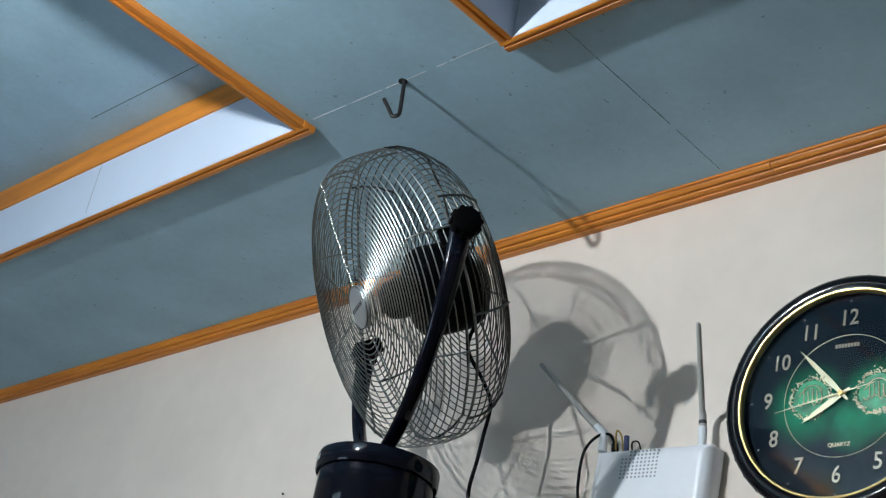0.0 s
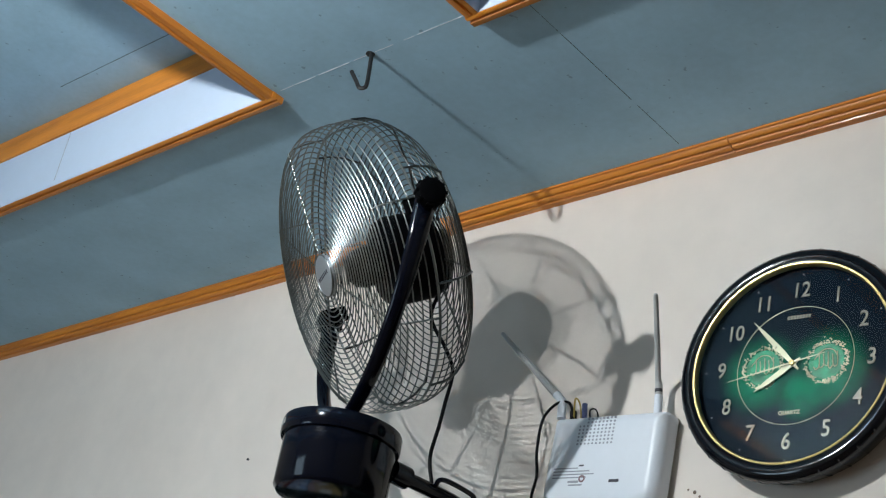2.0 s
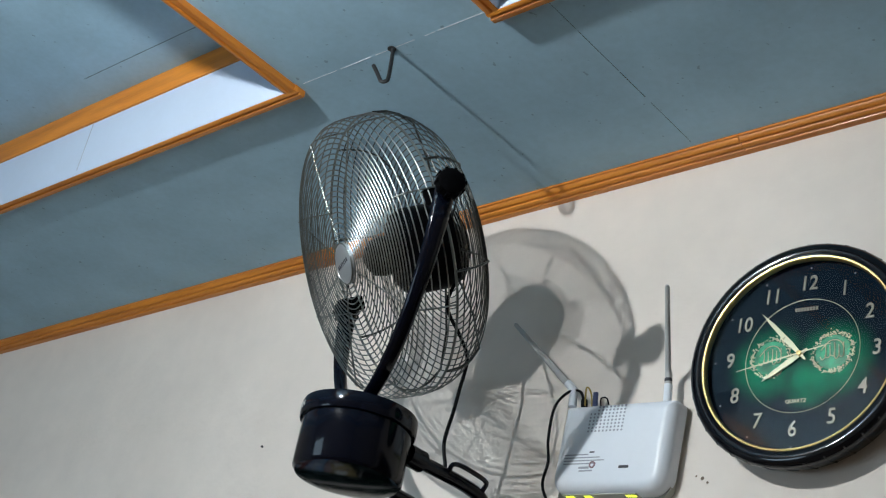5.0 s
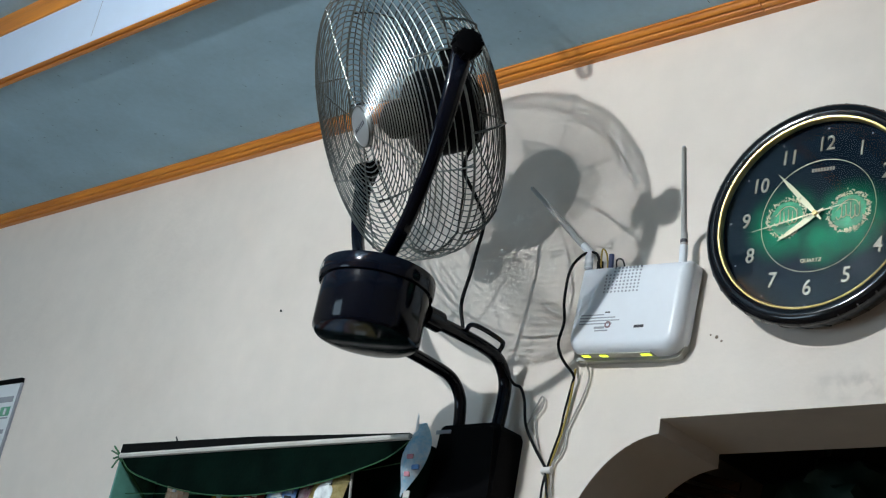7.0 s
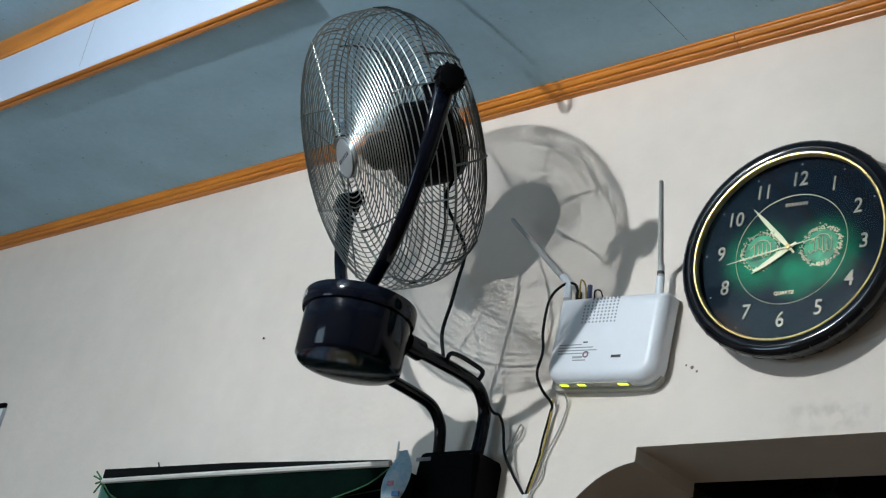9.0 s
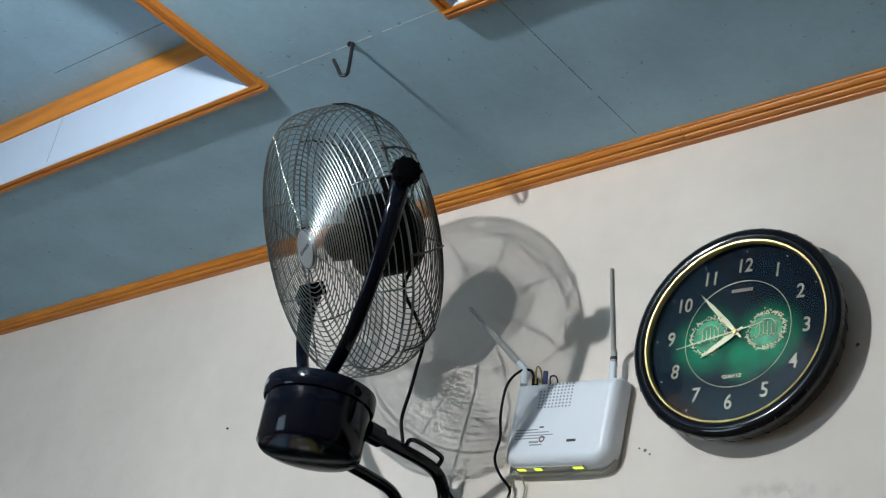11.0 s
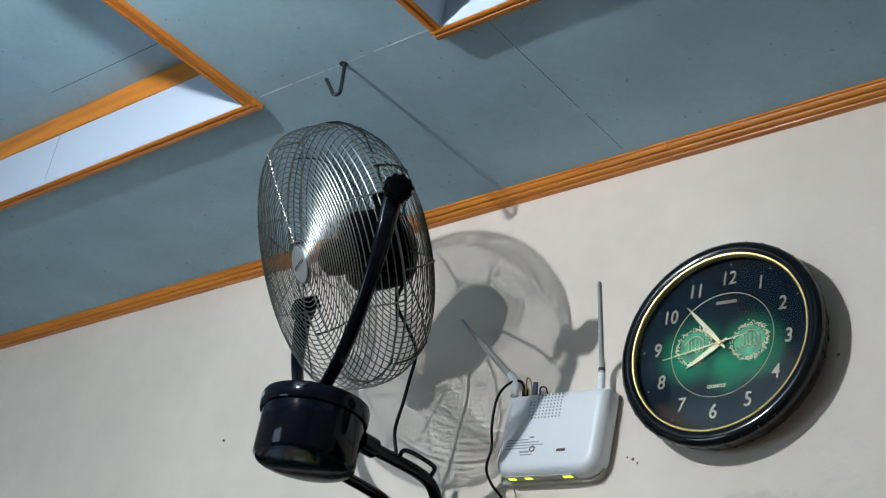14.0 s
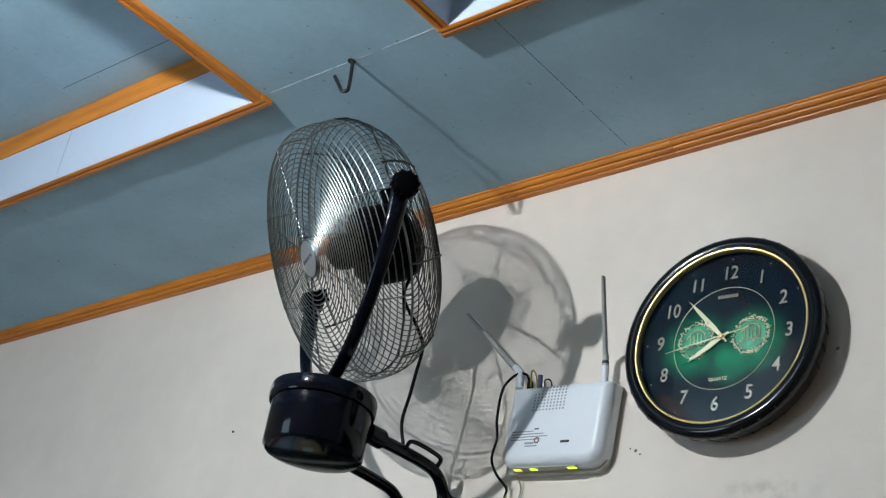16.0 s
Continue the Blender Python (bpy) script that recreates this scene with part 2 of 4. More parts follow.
def tube(points, radius, sides=8, closed=False, flat=1.0, flat_axis=None, bm=None):
    """A round bar along the points; radius may be one number or one a point."""
    bm = bm or bmesh.new()
    pts = [Vector(p) for p in points]
    n = len(pts)
    radii = radius if isinstance(radius, (list, tuple)) else [radius] * n
    rings, up = [], None
    for i, p in enumerate(pts):
        a, b = (pts[i - 1], pts[(i + 1) % n]) if closed else (pts[max(i - 1, 0)], pts[min(i + 1, n - 1)])
        t = (b - a).normalized()
        if up is None:
            up = Vector(flat_axis) if flat_axis else (Vector((0, 0, 1)) if abs(t.z) < 0.9 else Vector((1, 0, 0)))
        up = (up - t * up.dot(t)).normalized()
        side = t.cross(up)
        rings.append([bm.verts.new(p + radii[i] * (math.cos(k * math.tau / sides) * side + flat * math.sin(k * math.tau / sides) * up)) for k in range(sides)])
    for i in range(n if closed else n - 1):
        r, s = rings[i], rings[(i + 1) % n]
        for k in range(sides):
            bm.faces.new((r[k], r[(k + 1) % sides], s[(k + 1) % sides], s[k]))
    if not closed:
        bm.faces.new(rings[0])
        bm.faces.new(rings[-1])
    return bm


def lathe(profile, segments=64, bm=None, closed=False):
    """Turns a profile of (radius, height) round the z axis."""
    bm = bm or bmesh.new()
    rows = []
    for r, h in profile:
        if r < 1e-5:
            rows.append([bm.verts.new((0, 0, h))])
        else:
            rows.append([bm.verts.new((r * math.cos(k * math.tau / segments), r * math.sin(k * math.tau / segments), h)) for k in range(segments)])
    pairs = list(zip(rows, rows[1:])) + ([(rows[-1], rows[0])] if closed else [])
    for a, b in pairs:
        for k in range(segments):
            j = (k + 1) % segments
            if len(a) == 1:
                bm.faces.new((a[0], b[k], b[j]))
            elif len(b) == 1:
                bm.faces.new((a[k], a[j], b[0]))
            else:
                bm.faces.new((a[k], a[j], b[j], b[k]))
    return bm


def moved(bm, m):
    bmesh.ops.transform(bm, matrix=m, verts=bm.verts)
    return bm


def ring(r, d, wire, segments=72, sides=6):
    return tube([(r * math.cos(k * math.tau / segments), r * math.sin(k * math.tau / segments), d) for k in range(segments)], wire, sides, closed=True, flat_axis=(0, 0, 1))


def prism(outline, depth, bm=None):
    """A plate with the outline in x and z, from y = 0 to y = -depth."""
    bm = bm or bmesh.new()
    a = [bm.verts.new((x, 0, z)) for x, z in outline]
    b = [bm.verts.new((x, -depth, z)) for x, z in outline]
    bm.faces.new(a)
    bm.faces.new(b)
    for i in range(len(a)):
        j = (i + 1) % len(a)
        bm.faces.new((a[i], a[j], b[j], b[i]))
    return bm


def lettering(text, size, depth=0.0006, extra=0.0):
    """The built-in font's letters as a mesh in x and z, facing -y, centred."""
    cu = bpy.data.curves.new("lettering", "FONT")
    cu.body, cu.size, cu.extrude, cu.offset = text, size, depth, extra
    cu.align_x, cu.align_y = "CENTER", "CENTER"
    cu.resolution_u = 4
    ob = new("lettering", cu)
    me = bpy.data.meshes.new_from_object(ob.evaluated_get(bpy.context.evaluated_depsgraph_get()))
    bpy.data.objects.remove(ob)
    bm = bmesh.new()
    bm.from_mesh(me)
    bpy.data.meshes.remove(me)
    return moved(bm, pose(0, 0, 0, 90))


# ---- structure ----
H = 2.995           # ceiling
X0, X1, Y0 = -3.4, 2.7, -3.8
TH = 0.19           # wall thickness
RISE = 3.188        # raised ceiling panels
TRAY_Y = -0.541
TRAY_L, TRAY_R = -0.832, -0.309   # inner sides of the two raised panels


def arch_outline():
    """Opening: curved shoulder, then a notch up to a level head."""
    cx, cz, r, rz = -0.25, 1.93, 0.203, 0.260
    pts = [(-0.453, 0.0)]
    for k in range(0, 25):
        a = math.pi - k * (math.pi / 2 - 0.10) / 24
        pts.append((cx + r * math.cos(a), cz + rz * math.sin(a)))
    pts += [(-0.2690, 2.189), (-0.2690, 2.215), (1.25, 2.215), (1.25, 0.0)]
    return pts


def wall_with_arch():
    """Solid wall in upright slices over the opening's outline, with whole blocks beside it."""
    bm = bmesh.new()
    o = [p for p in arch_outline() if p[1] > 1.0]
    o[0] = (-0.453, 1.93)
    for (xa, za), (xb, zb) in zip(o, o[1:]):
        if xb - xa < 1e-4:
            quad = [(xa, 0.0, za), (xa, 0.0, zb), (xa, TH, zb), (xa, TH, za)]
            bm.faces.new([bm.verts.new(p) for p in quad])
            continue
        for quad in ([(xa, 0, za), (xb, 0, zb), (xb, 0, 3.3), (xa, 0, 3.3)], [(xa, TH, za), (xa, TH, 3.3), (xb, TH, 3.3), (xb, TH, zb)], [(xa, 0, za), (xa, TH, za), (xb, TH, zb), (xb, 0, zb)]):
            bm.faces.new([bm.verts.new(p) for p in quad])
    box(X0, -0.453, 0, TH, 0, 3.3, bm=bm)
    box(1.25, X1, 0, TH, 0, 3.3, bm=bm)
    bmesh.ops.remove_doubles(bm, verts=bm.verts, dist=1e-5)
    return bm


setting("wall_north", wall_with_arch(), WALL, "cream painted plaster wall with an arched opening", "wall")
setting("wall_west", box(X0 - 0.15, X0, Y0, TH, 0, 3.3), SIDE_WALL, "painted plaster side wall out of view, darkened to cut bounced light", "wall")
setting("wall_east", box(X1, X1 + 0.15, Y0, TH, 0, 3.3), SIDE_WALL, "painted plaster side wall out of view, darkened to cut bounced light", "wall")
for x0, x1, z0, z1 in ((X0 - 0.15, -2.9, 0, 3.3), (-1.5, X1 + 0.15, 0, 3.3), (-2.9, -1.5, 0, 0.9), (-2.9, -1.5, 2.2, 3.3)):
    setting("wall_south", box(x0, x1, Y0 - 0.15, Y0, z0, z1), SIDE_WALL, "painted plaster wall behind the viewer, darkened to cut bounced light", "wall")
window = thing("window_1", (-2.2, Y0 - 0.07, 1.55), "open window with a white frame", "window", kind="structure")
for x in (-0.68, -0.02, 0.64):
    part("window_frame", box(x, x + 0.04, -0.02, 0.02, -0.65, 0.65, 0.004), FILLER, window)
for z in (-0.65, 0.61):
    part("window_frame", box(-0.68, 0.68, -0.019, 0.019, z, z + 0.04, 0.004), FILLER, window)
sky = bpy.data.lights.new("window_daylight", "AREA")
sky.shape, sky.size, sky.size_y = "RECTANGLE", 1.3, 1.2
sky.energy, sky.color = 30, (0.60, 0.82, 1.0)
new("window_daylight", sky).matrix_basis = look((-2.2, Y0 - 0.13, 1.55), (-2.2, 0, 1.75))
setting("floor", box(X0 - 0.15, X1 + 0.15, Y0 - 0.15, 2.4, -0.1, 0), FLOOR, "tiled floor out of view, darkened to cut bounced light", "floor")


def ceiling_mesh():
    """Lower ceiling with two openings, their upright sides and raised panels."""
    bm = bmesh.new()
    ya, yb = -2.6, TRAY_Y
    for x0, x1, y0, y1 in ((X0, X1, yb, 0), (X0, X1, Y0, ya), (X0, -2.75, ya, yb), (TRAY_L, TRAY_R, ya, yb), (1.7, X1, ya, yb)):
        box(x0, x1, y0, y1, H, H + 0.3, bm=bm)
    for x0, x1 in ((-2.75, TRAY_L), (TRAY_R, 1.7)):
        box(x0 - 0.01, x1 + 0.01, ya - 0.01, yb + 0.01, RISE, RISE + 0.1, bm=bm)
    return bm


setting("ceiling", ceiling_mesh(), CEIL, "blue-grey painted panel ceiling with two raised trays", "ceiling")


def moulding(length, w, h):
    """Ridged lath along x: w deep towards -y, h high, its top at z = 0."""
    prof = [(0, 0), (0, -h), (-0.14 * w, -h), (-0.18 * w, -0.78 * h), (-0.30 * w, -0.78 * h), (-0.34 * w, -0.92 * h), (-0.50 * w, -0.80 * h), (-0.53 * w, -0.58 * h),
            (-0.66 * w, -0.58 * h), (-0.70 * w, -0.66 * h), (-0.84 * w, -0.48 * h), (-0.88 * w, -0.28 * h), (-w, -0.24 * h), (-w, 0)]
    bm = bmesh.new()
    rows = [[bm.verts.new((x, y, z)) for y, z in prof] for x in (0, length)]
    n = len(prof)
    for i in range(n):
        j = (i + 1) % n
        bm.faces.new((rows[0][i], rows[0][j], rows[1][j], rows[1][i]))
    bm.faces.new(rows[0])
    bm.faces.new(rows[1])
    return bm


JOINT = -0.142
for x0, x1 in ((X0, JOINT - 0.0008), (JOINT + 0.0008, X1)):
    ob = setting("trim", moulding(x1 - x0, 0.036, 0.017), WOOD, "orange varnished ridged wooden cornice lath", "moulding")
    ob.location = (x0, 0, H)
# drop the wall end of the lath a little below the ceiling line
for ob in [o for o in bpy.data.objects if o.name.startswith("trim")]:
    ob.location.y = -0.010
ob = setting("trim", box(X0, X1, -0.0105, 0, H - 0.016, H - 0.001), WOOD, "orange varnished wooden backing strip", "moulding")


def frame_bar(length, w=0.026, h=0.014):
    """Half-round edged bar along x, w wide in y, hanging h below z = 0."""
    prof = [(0, 0), (0, -0.93 * h), (0.08 * w, -h), (0.30 * w, -h), (0.36 * w, -0.75 * h), (0.50 * w, -0.75 * h), (0.56 * w, -h), (0.9 * w, -h), (w, -0.93 * h), (w, 0)]
    bm = bmesh.new()
    rows = [[bm.verts.new((x, y, z)) for y, z in prof] for x in (0, length)]
    n = len(prof)
    for i in range(n):
        j = (i + 1) % n
        bm.faces.new((rows[0][i], rows[0][j], rows[1][j], rows[1][i]))
    bm.faces.new(rows[0])
    bm.faces.new(rows[1])
    return bm


FW = 0.026
for name, x0, x1 in (("west", -2.75, TRAY_L), ("east", TRAY_R, 1.7)):
    lab = "orange varnished wooden frame round a raised ceiling tray"
    ob = setting("trim", frame_bar(x1 - x0 + 2 * FW), WOOD, lab, "ceiling frame")
    ob.location = (x0 - FW, TRAY_Y - 0.002, H)
    ob = setting("trim", moved(frame_bar(x1 - x0 + 2 * FW), pose(0, 0, 0, 0, 0, 180)), WOOD, lab, "ceiling frame")
    ob.location = (x1 + FW, -2.6 + 0.002, H)
    side = -2.6 - TRAY_Y
    ob = setting("trim", moved(frame_bar(-side - 0.004), pose(0, 0, 0, 0, 0, -90)), WOOD_Y, lab, "ceiling frame")
    ob.location = (x1 - 0.002, TRAY_Y - 0.002, H)
    ob = setting("trim", moved(frame_bar(-side - 0.004), pose(0, 0, 0, 0, 0, 90)), WOOD_Y, lab, "ceiling frame")
    ob.location = (x0 + 0.002, -2.6 + 0.002, H)
    # white side boards, then the upper lath inside the tray
    for bx in ((x0 + 0.004, x1 - 0.004, TRAY_Y - 0.003, TRAY_Y + 0.001), (x0 - 0.001, x0 + 0.003, -2.6, TRAY_Y), (x1 - 0.003, x1 + 0.001, -2.6, TRAY_Y)):
        setting("tray_side", box(*bx, H - 0.012, RISE - 0.001), BOARD, "white painted side board of a raised ceiling tray", "board")
    ob = setting("trim", moved(box(0, x1 - x0, -0.008, 0, -0.062, 0, 0.002), Matrix.Identity(4)), WOOD, "orange varnished lath under the raised panel", "moulding")
    ob.location = (x0, TRAY_Y, RISE)
    ob = setting("trim", box(0, 0.006, -2.04, -0.007, -0.062, 0, 0.002), WOOD_Y, "orange varnished lath under the raised panel", "moulding")
    ob.location = (x0, TRAY_Y, RISE)
    ob = setting("trim", box(-0.006, 0, -2.04, -0.007, -0.062, 0, 0.002), WOOD_Y, "orange varnished lath under the raised panel", "moulding")
    ob.location = (x1, TRAY_Y, RISE)

# joints between the ceiling boards
def joint(name, x0, x1, y0, y1, z, material, label):
    setting(name, box(x0, x1, y0, y1, z - 0.0004, z + 0.004), material, label, "joint")


for xa, xb in ((-0.790, -0.700), (-0.690, -0.612), (-0.600, -0.505), (-0.480, -0.455), (-0.448, -0.345)):
    joint("trim", xa, xb, -0.5386, -0.5376, H, FILLER, "white filler line in a ceiling joint")
for ya, yb, w in ((-0.525, -0.430, 0.0006), (-0.424, -0.300, 0.0009), (-0.296, -0.215, 0.0011), (-0.196, -0.060, 0.0008)):
    joint("trim", -0.2309 - w / 2, -0.2309 + w / 2, ya, yb, H, CRACK, "dark open ceiling joint")
joint("trim", -1.49, -1.075, -0.6212, -0.6200, RISE, CRACK, "dark open joint in the raised panel")
setting("trim", box(-1.5265, -1.5250, TRAY_Y - 0.0036, TRAY_Y + 0.001, H + 0.002, RISE - 0.064), PRINT_GREY, "grey joint in the tray side", "joint")

# room behind the arch, unlit; its darkness is put into the wall and ceiling colours
setting("wall_back_top", box(X0, X1, 2.19, 2.35, 1.9, 3.3), DARKTOP, "upper wall of the back room, shade put into its colour", "wall")
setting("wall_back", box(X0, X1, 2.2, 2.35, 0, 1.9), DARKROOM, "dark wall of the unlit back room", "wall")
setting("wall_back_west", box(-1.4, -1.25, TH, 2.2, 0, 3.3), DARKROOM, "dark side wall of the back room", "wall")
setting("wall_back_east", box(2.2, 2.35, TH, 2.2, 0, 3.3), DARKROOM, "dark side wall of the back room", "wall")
setting("ceiling_back", box(-1.4, 2.35, TH, 2.35, 2.75, 2.85), DARKTOP, "ceiling of the back room, shade put into its colour", "ceiling")

# ---- lamp ----
lamp = thing("pendant_bulb", (-0.545, -1.60, H), "lit white LED bulb hanging from the ceiling by its cord", "lamp")
part("rose", lathe([(0, 0), (0.03, 0), (0.028, -0.014), (0.008, -0.02), (0, -0.02)], 24), TIE, lamp)
part("cord", tube([(0, 0, -0.018), (0, 0, -0.105)], 0.003), CABLE, lamp)
part("socket", lathe([(0, -0.100), (0.012, -0.100), (0.014, -0.112), (0.012, -0.150), (0, -0.152)], 24), TIE, lamp)
part("bulb", lathe([(0, -0.150), (0.0070, -0.151), (0.0110, -0.156), (0.0125, -0.165), (0.0110, -0.174), (0.0070, -0.180), (0, -0.1820)], 24), BULB, lamp)

# ---- ceiling hook ----
hook = thing("ceiling_hook", (-0.559, -0.538, H), "black bent iron rod hook fixed in a ceiling joint", "hook")
part("rod", tube(smooth_path([(0.003, 0.000, 0.004), (0.011, -0.003, -0.042), (0.018, -0.007, -0.075), (0.017, -0.009, -0.084), (0.008, -0.013, -0.084), (-0.002, -0.015, -0.068), (-0.017, -0.018, -0.044)], 5), 0.0037, 8), IRON, hook)
part("washer", lathe([(0, 0), (0.008, 0), (0.008, -0.002), (0, -0.002)], 16), IRON, hook)

# ---- wall fan ----
fan = thing("wall_fan", (-0.628, 0, 2.10), "chrome-caged wall fan on a black bracket", "fan")
OFF = Matrix.Translation((0.628, 0, -2.10))


def fan_part(name, bm, material, label="", parent=None):
    return part(name, moved(bm, OFF), material, parent or fan, label)


def plate_outline():
    pts = [(-0.702, 2.194), (-0.699, 2.202), (-0.691, 2.205), (-0.575, 2.205), (-0.562, 2.200), (-0.5555, 2.188)]
    for k in range(0, 19):
        a = -k * math.pi / 18
        pts.append((-0.6285 + 0.0735 * math.cos(a), 2.075 + 0.088 * math.sin(a)))
    return pts


bm = prism(plate_outline(), 0.072)
bmesh.ops.bevel(bm, geom=[e for e in bm.edges if all(abs(v.co.y + 0.072) < 1e-6 for v in e.verts)], offset=0.010, segments=3, affect="EDGES")
fan_part("wall_plate", bm, BLACK_PL, "black plastic control box on the wall")
fan_part("switch_label", box(-0.700, -0.665, -0.0745, -0.0725, 2.185, 2.192), PRINT_GREY)

ARM_R = [(-0.594, -0.033, 2.19), (-0.594, -0.028, 2.25), (-0.594, -0.032, 2.295), (-0.594, -0.060, 2.326), (-0.594, -0.110, 2.334), (-0.596, -0.20, 2.333), (-0.600, -0.275, 2.331)]
ARM_L = [(-0.674, -0.045, 2.19), (-0.674, -0.048, 2.225), (-0.674, -0.058, 2.262), (-0.674, -0.090, 2.287), (-0.674, -0.15, 2.292), (-0.672, -0.22, 2.292), (-0.668, -0.275, 2.292)]
arm_r = fan_part("arm", tube(smooth_path(ARM_R, 6), 0.0125, 12), BLACK)
arm_l = fan_part("arm", tube(smooth_path(ARM_L, 6), 0.0115, 12), BLACK)
fan_part("collar", tube([(-0.597, -0.225, 2.333), (-0.598, -0.262, 2.333)], 0.0195, 14), BLACK)
fan_part("handle_loop", tube(smooth_path([(-0.585, -0.165, 2.340), (-0.578, -0.165, 2.350), (-0.576, -0.14, 2.355), (-0.576, -0.085, 2.354), (-0.580, -0.070, 2.350), (-0.586, -0.070, 2.338)], 5), 0.0045, 8), BLACK)

BASE = (-0.634, -0.352)
base = part("swivel_housing", moved(lathe([(0, 2.252), (0.070, 2.252), (0.0875, 2.255), (0.0930, 2.262), (0.0935, 2.335), (0.0940, 2.343)], 72), Matrix.Translation((BASE[0] + 0.628, BASE[1], -2.10))), BLACK, fan, "glossy black enamel housing")
part("cap", moved(lathe([(0.0940, 2.343), (0.0985, 2.344), (0.1000, 2.347), (0.1000, 2.370), (0.0985, 2.374), (0.094, 2.376), (0, 2.377)], 72), Matrix.Translation((BASE[0] + 0.628, BASE[1], -2.10))), BLACK, base)


def wrapped(bm, radius, heading):
    """Bends flat lettering round an upright cylinder; heading in degrees from -y towards +x."""
    for v in bm.verts:
        a = radians(heading) + v.co.x / radius
        r = radius - v.co.y
        v.co = Vector((BASE[0] + 0.628 + r * math.sin(a), BASE[1] - r * math.cos(a), v.co.z + 2.3585 - 2.10))
    return bm


part("lettering", wrapped(lettering("DO WALL FAN", 0.0145, 0.0004, 0.0001), 0.1002, -50), PRINT_WHITE, base, "pale printed lettering")
part("lettering", wrapped(box(-0.082, -0.054, -0.0005, 0.0003, -0.004, 0.005), 0.1002, -50), PRINT_WHITE, base)
fan_part("swivel_post", tube([(*BASE, 2.370), (*BASE, 2.392)], 0.03, 20), BLACK)

PSI, TILT = -0.505, -0.539
AXIS = Vector((-0.633, -0.350, 2.672))
AHEAD = Vector((math.sin(PSI), -math.cos(PSI), 0))
C = AXIS + 0.0273 * AHEAD
U = Vector((math.cos(PSI), math.sin(PSI), 0))
N = Vector((math.cos(TILT) * math.sin(PSI), -math.cos(TILT) * math.cos(PSI), math.sin(TILT)))
V = N.cross(U)
HEAD = Matrix((U, V, N)).transposed().to_4x4()
HEAD.translation = C


def head(name, bm, material, parent=None, label=""):
    return fan_part(name, moved(bm, HEAD), material, label, parent)


PIV = C - 0.022 * N


def yoke_point(a):
    """From one pivot down under the cage and up to the other; the foot bends back to the swivel post."""
    s = math.sin(a)
    p = PIV + 0.270 * math.copysign(abs(math.cos(a)) ** 1.1, math.cos(a)) * U - 0.290 * s * Vector((0, 0, 1))
    foot = Vector((BASE[0] - PIV.x, BASE[1] - PIV.y, 0))
    return p + max(0.0, s) ** 2 * foot


yoke_angles = np.linspace(-0.05, math.pi + 0.05, 45)
yoke_radii = [0.0130 + 0.0055 * max(0.0, 1 - min(i, 44 - i) / 9) for i in range(45)]
yoke = fan_part("yoke", tube([yoke_point(a) for a in yoke_angles], yoke_radii, 14, flat=0.62, flat_axis=tuple(U)), BLACK, "black curved steel yoke")
for s in (1, -1):
    knob = lathe([(0, 0.026), (0.017, 0.026), (0.0225, 0.023), (0.0245, 0.018), (0.0245, 0.006), (0.021, 0.001), (0.013, -0.001), (0.013, -0.014), (0, -0.014)], 28)
    grip = head("knob", moved(knob, pose(s * 0.280, 0, -0.022, 0, 90 * s, 0)), BLACK_PL, yoke)
    for k in range(10):
        a = k * 36
        ridge = box(-0.0028, 0.0028, 0.0225, 0.0262, 0.004, 0.022, 0.0009)
        head("grip_ridge", moved(ridge, pose(s * 0.280, 0, -0.022, 0, 90 * s, 0) @ pose(0, 0, 0, 0, 0, a)), BLACK_PL, grip)
    head("pivot_bolt", tube([(s * 0.282, 0, -0.022), (s * 0.236, 0, -0.022)], 0.006, 10), BLACK_PL, yoke)
    head("pivot_pad", box(s * 0.249 - 0.006, s * 0.249 + 0.006, -0.014, 0.014, -0.045, 0.008, 0.003), BLACK_PL, yoke)

cage = head("cage", ring(0.2555, -0.014, 0.0024, 96, 8), CHROME, None, "chromed wire cage with concentric rings")


def front(r):
    return 0.073 - 0.012 * (r / 0.235) ** 2.5


def rear(r):
    return -0.088 - 0.030 * (1 - ((r - 0.085) / 0.145) ** 2)


WIRE = 0.00120
for r in np.linspace(0.0450, 0.2315, 21):
    head("ring", ring(r, front(r), WIRE, 80, 5), CHROME, cage)
SIDE = [(0.2400, 0.0590), (0.2460, 0.0525), (0.2500, 0.0420), (0.2525, 0.0300), (0.2545, 0.0160), (0.2555, 0.0010), (0.2555, -0.0270), (0.2540, -0.0400), (0.2505, -0.0530), (0.2455, -0.0650), (0.2380, -0.0760)]
# rings behind the rim get a darker metal than the front ones
for r, d in SIDE:
    head("ring", ring(r, d, WIRE, 80, 5), CHROME if d > -0.02 else DARK_WIRE, cage)
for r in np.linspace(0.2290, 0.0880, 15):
    head("ring", ring(r, rear(r), WIRE, 72, 5), DARK_WIRE, cage)
for k in range(8):
    a = math.pi / 2 + 0.05 - k * math.pi / 4
    ca, sa = math.cos(a), math.sin(a)
    prof = [(r, front(r) - 0.0026) for r in (0.036, 0.09, 0.15, 0.20, 0.230)] + [(0.2410, 0.0600), (0.2500, 0.0470), (0.2550, 0.0240), (0.2580, -0.014)]
    head("spoke", tube([(r * ca, r * sa, d) for r, d in prof], 0.0016, 6), CHROME, cage)
    a += 0.22
    ca, sa = math.cos(a), math.sin(a)
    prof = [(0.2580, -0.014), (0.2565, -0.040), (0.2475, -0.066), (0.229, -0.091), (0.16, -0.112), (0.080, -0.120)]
    head("spoke", tube([(r * ca, r * sa, d) for r, d in prof], 0.0021, 6), DARK_WIRE, cage)
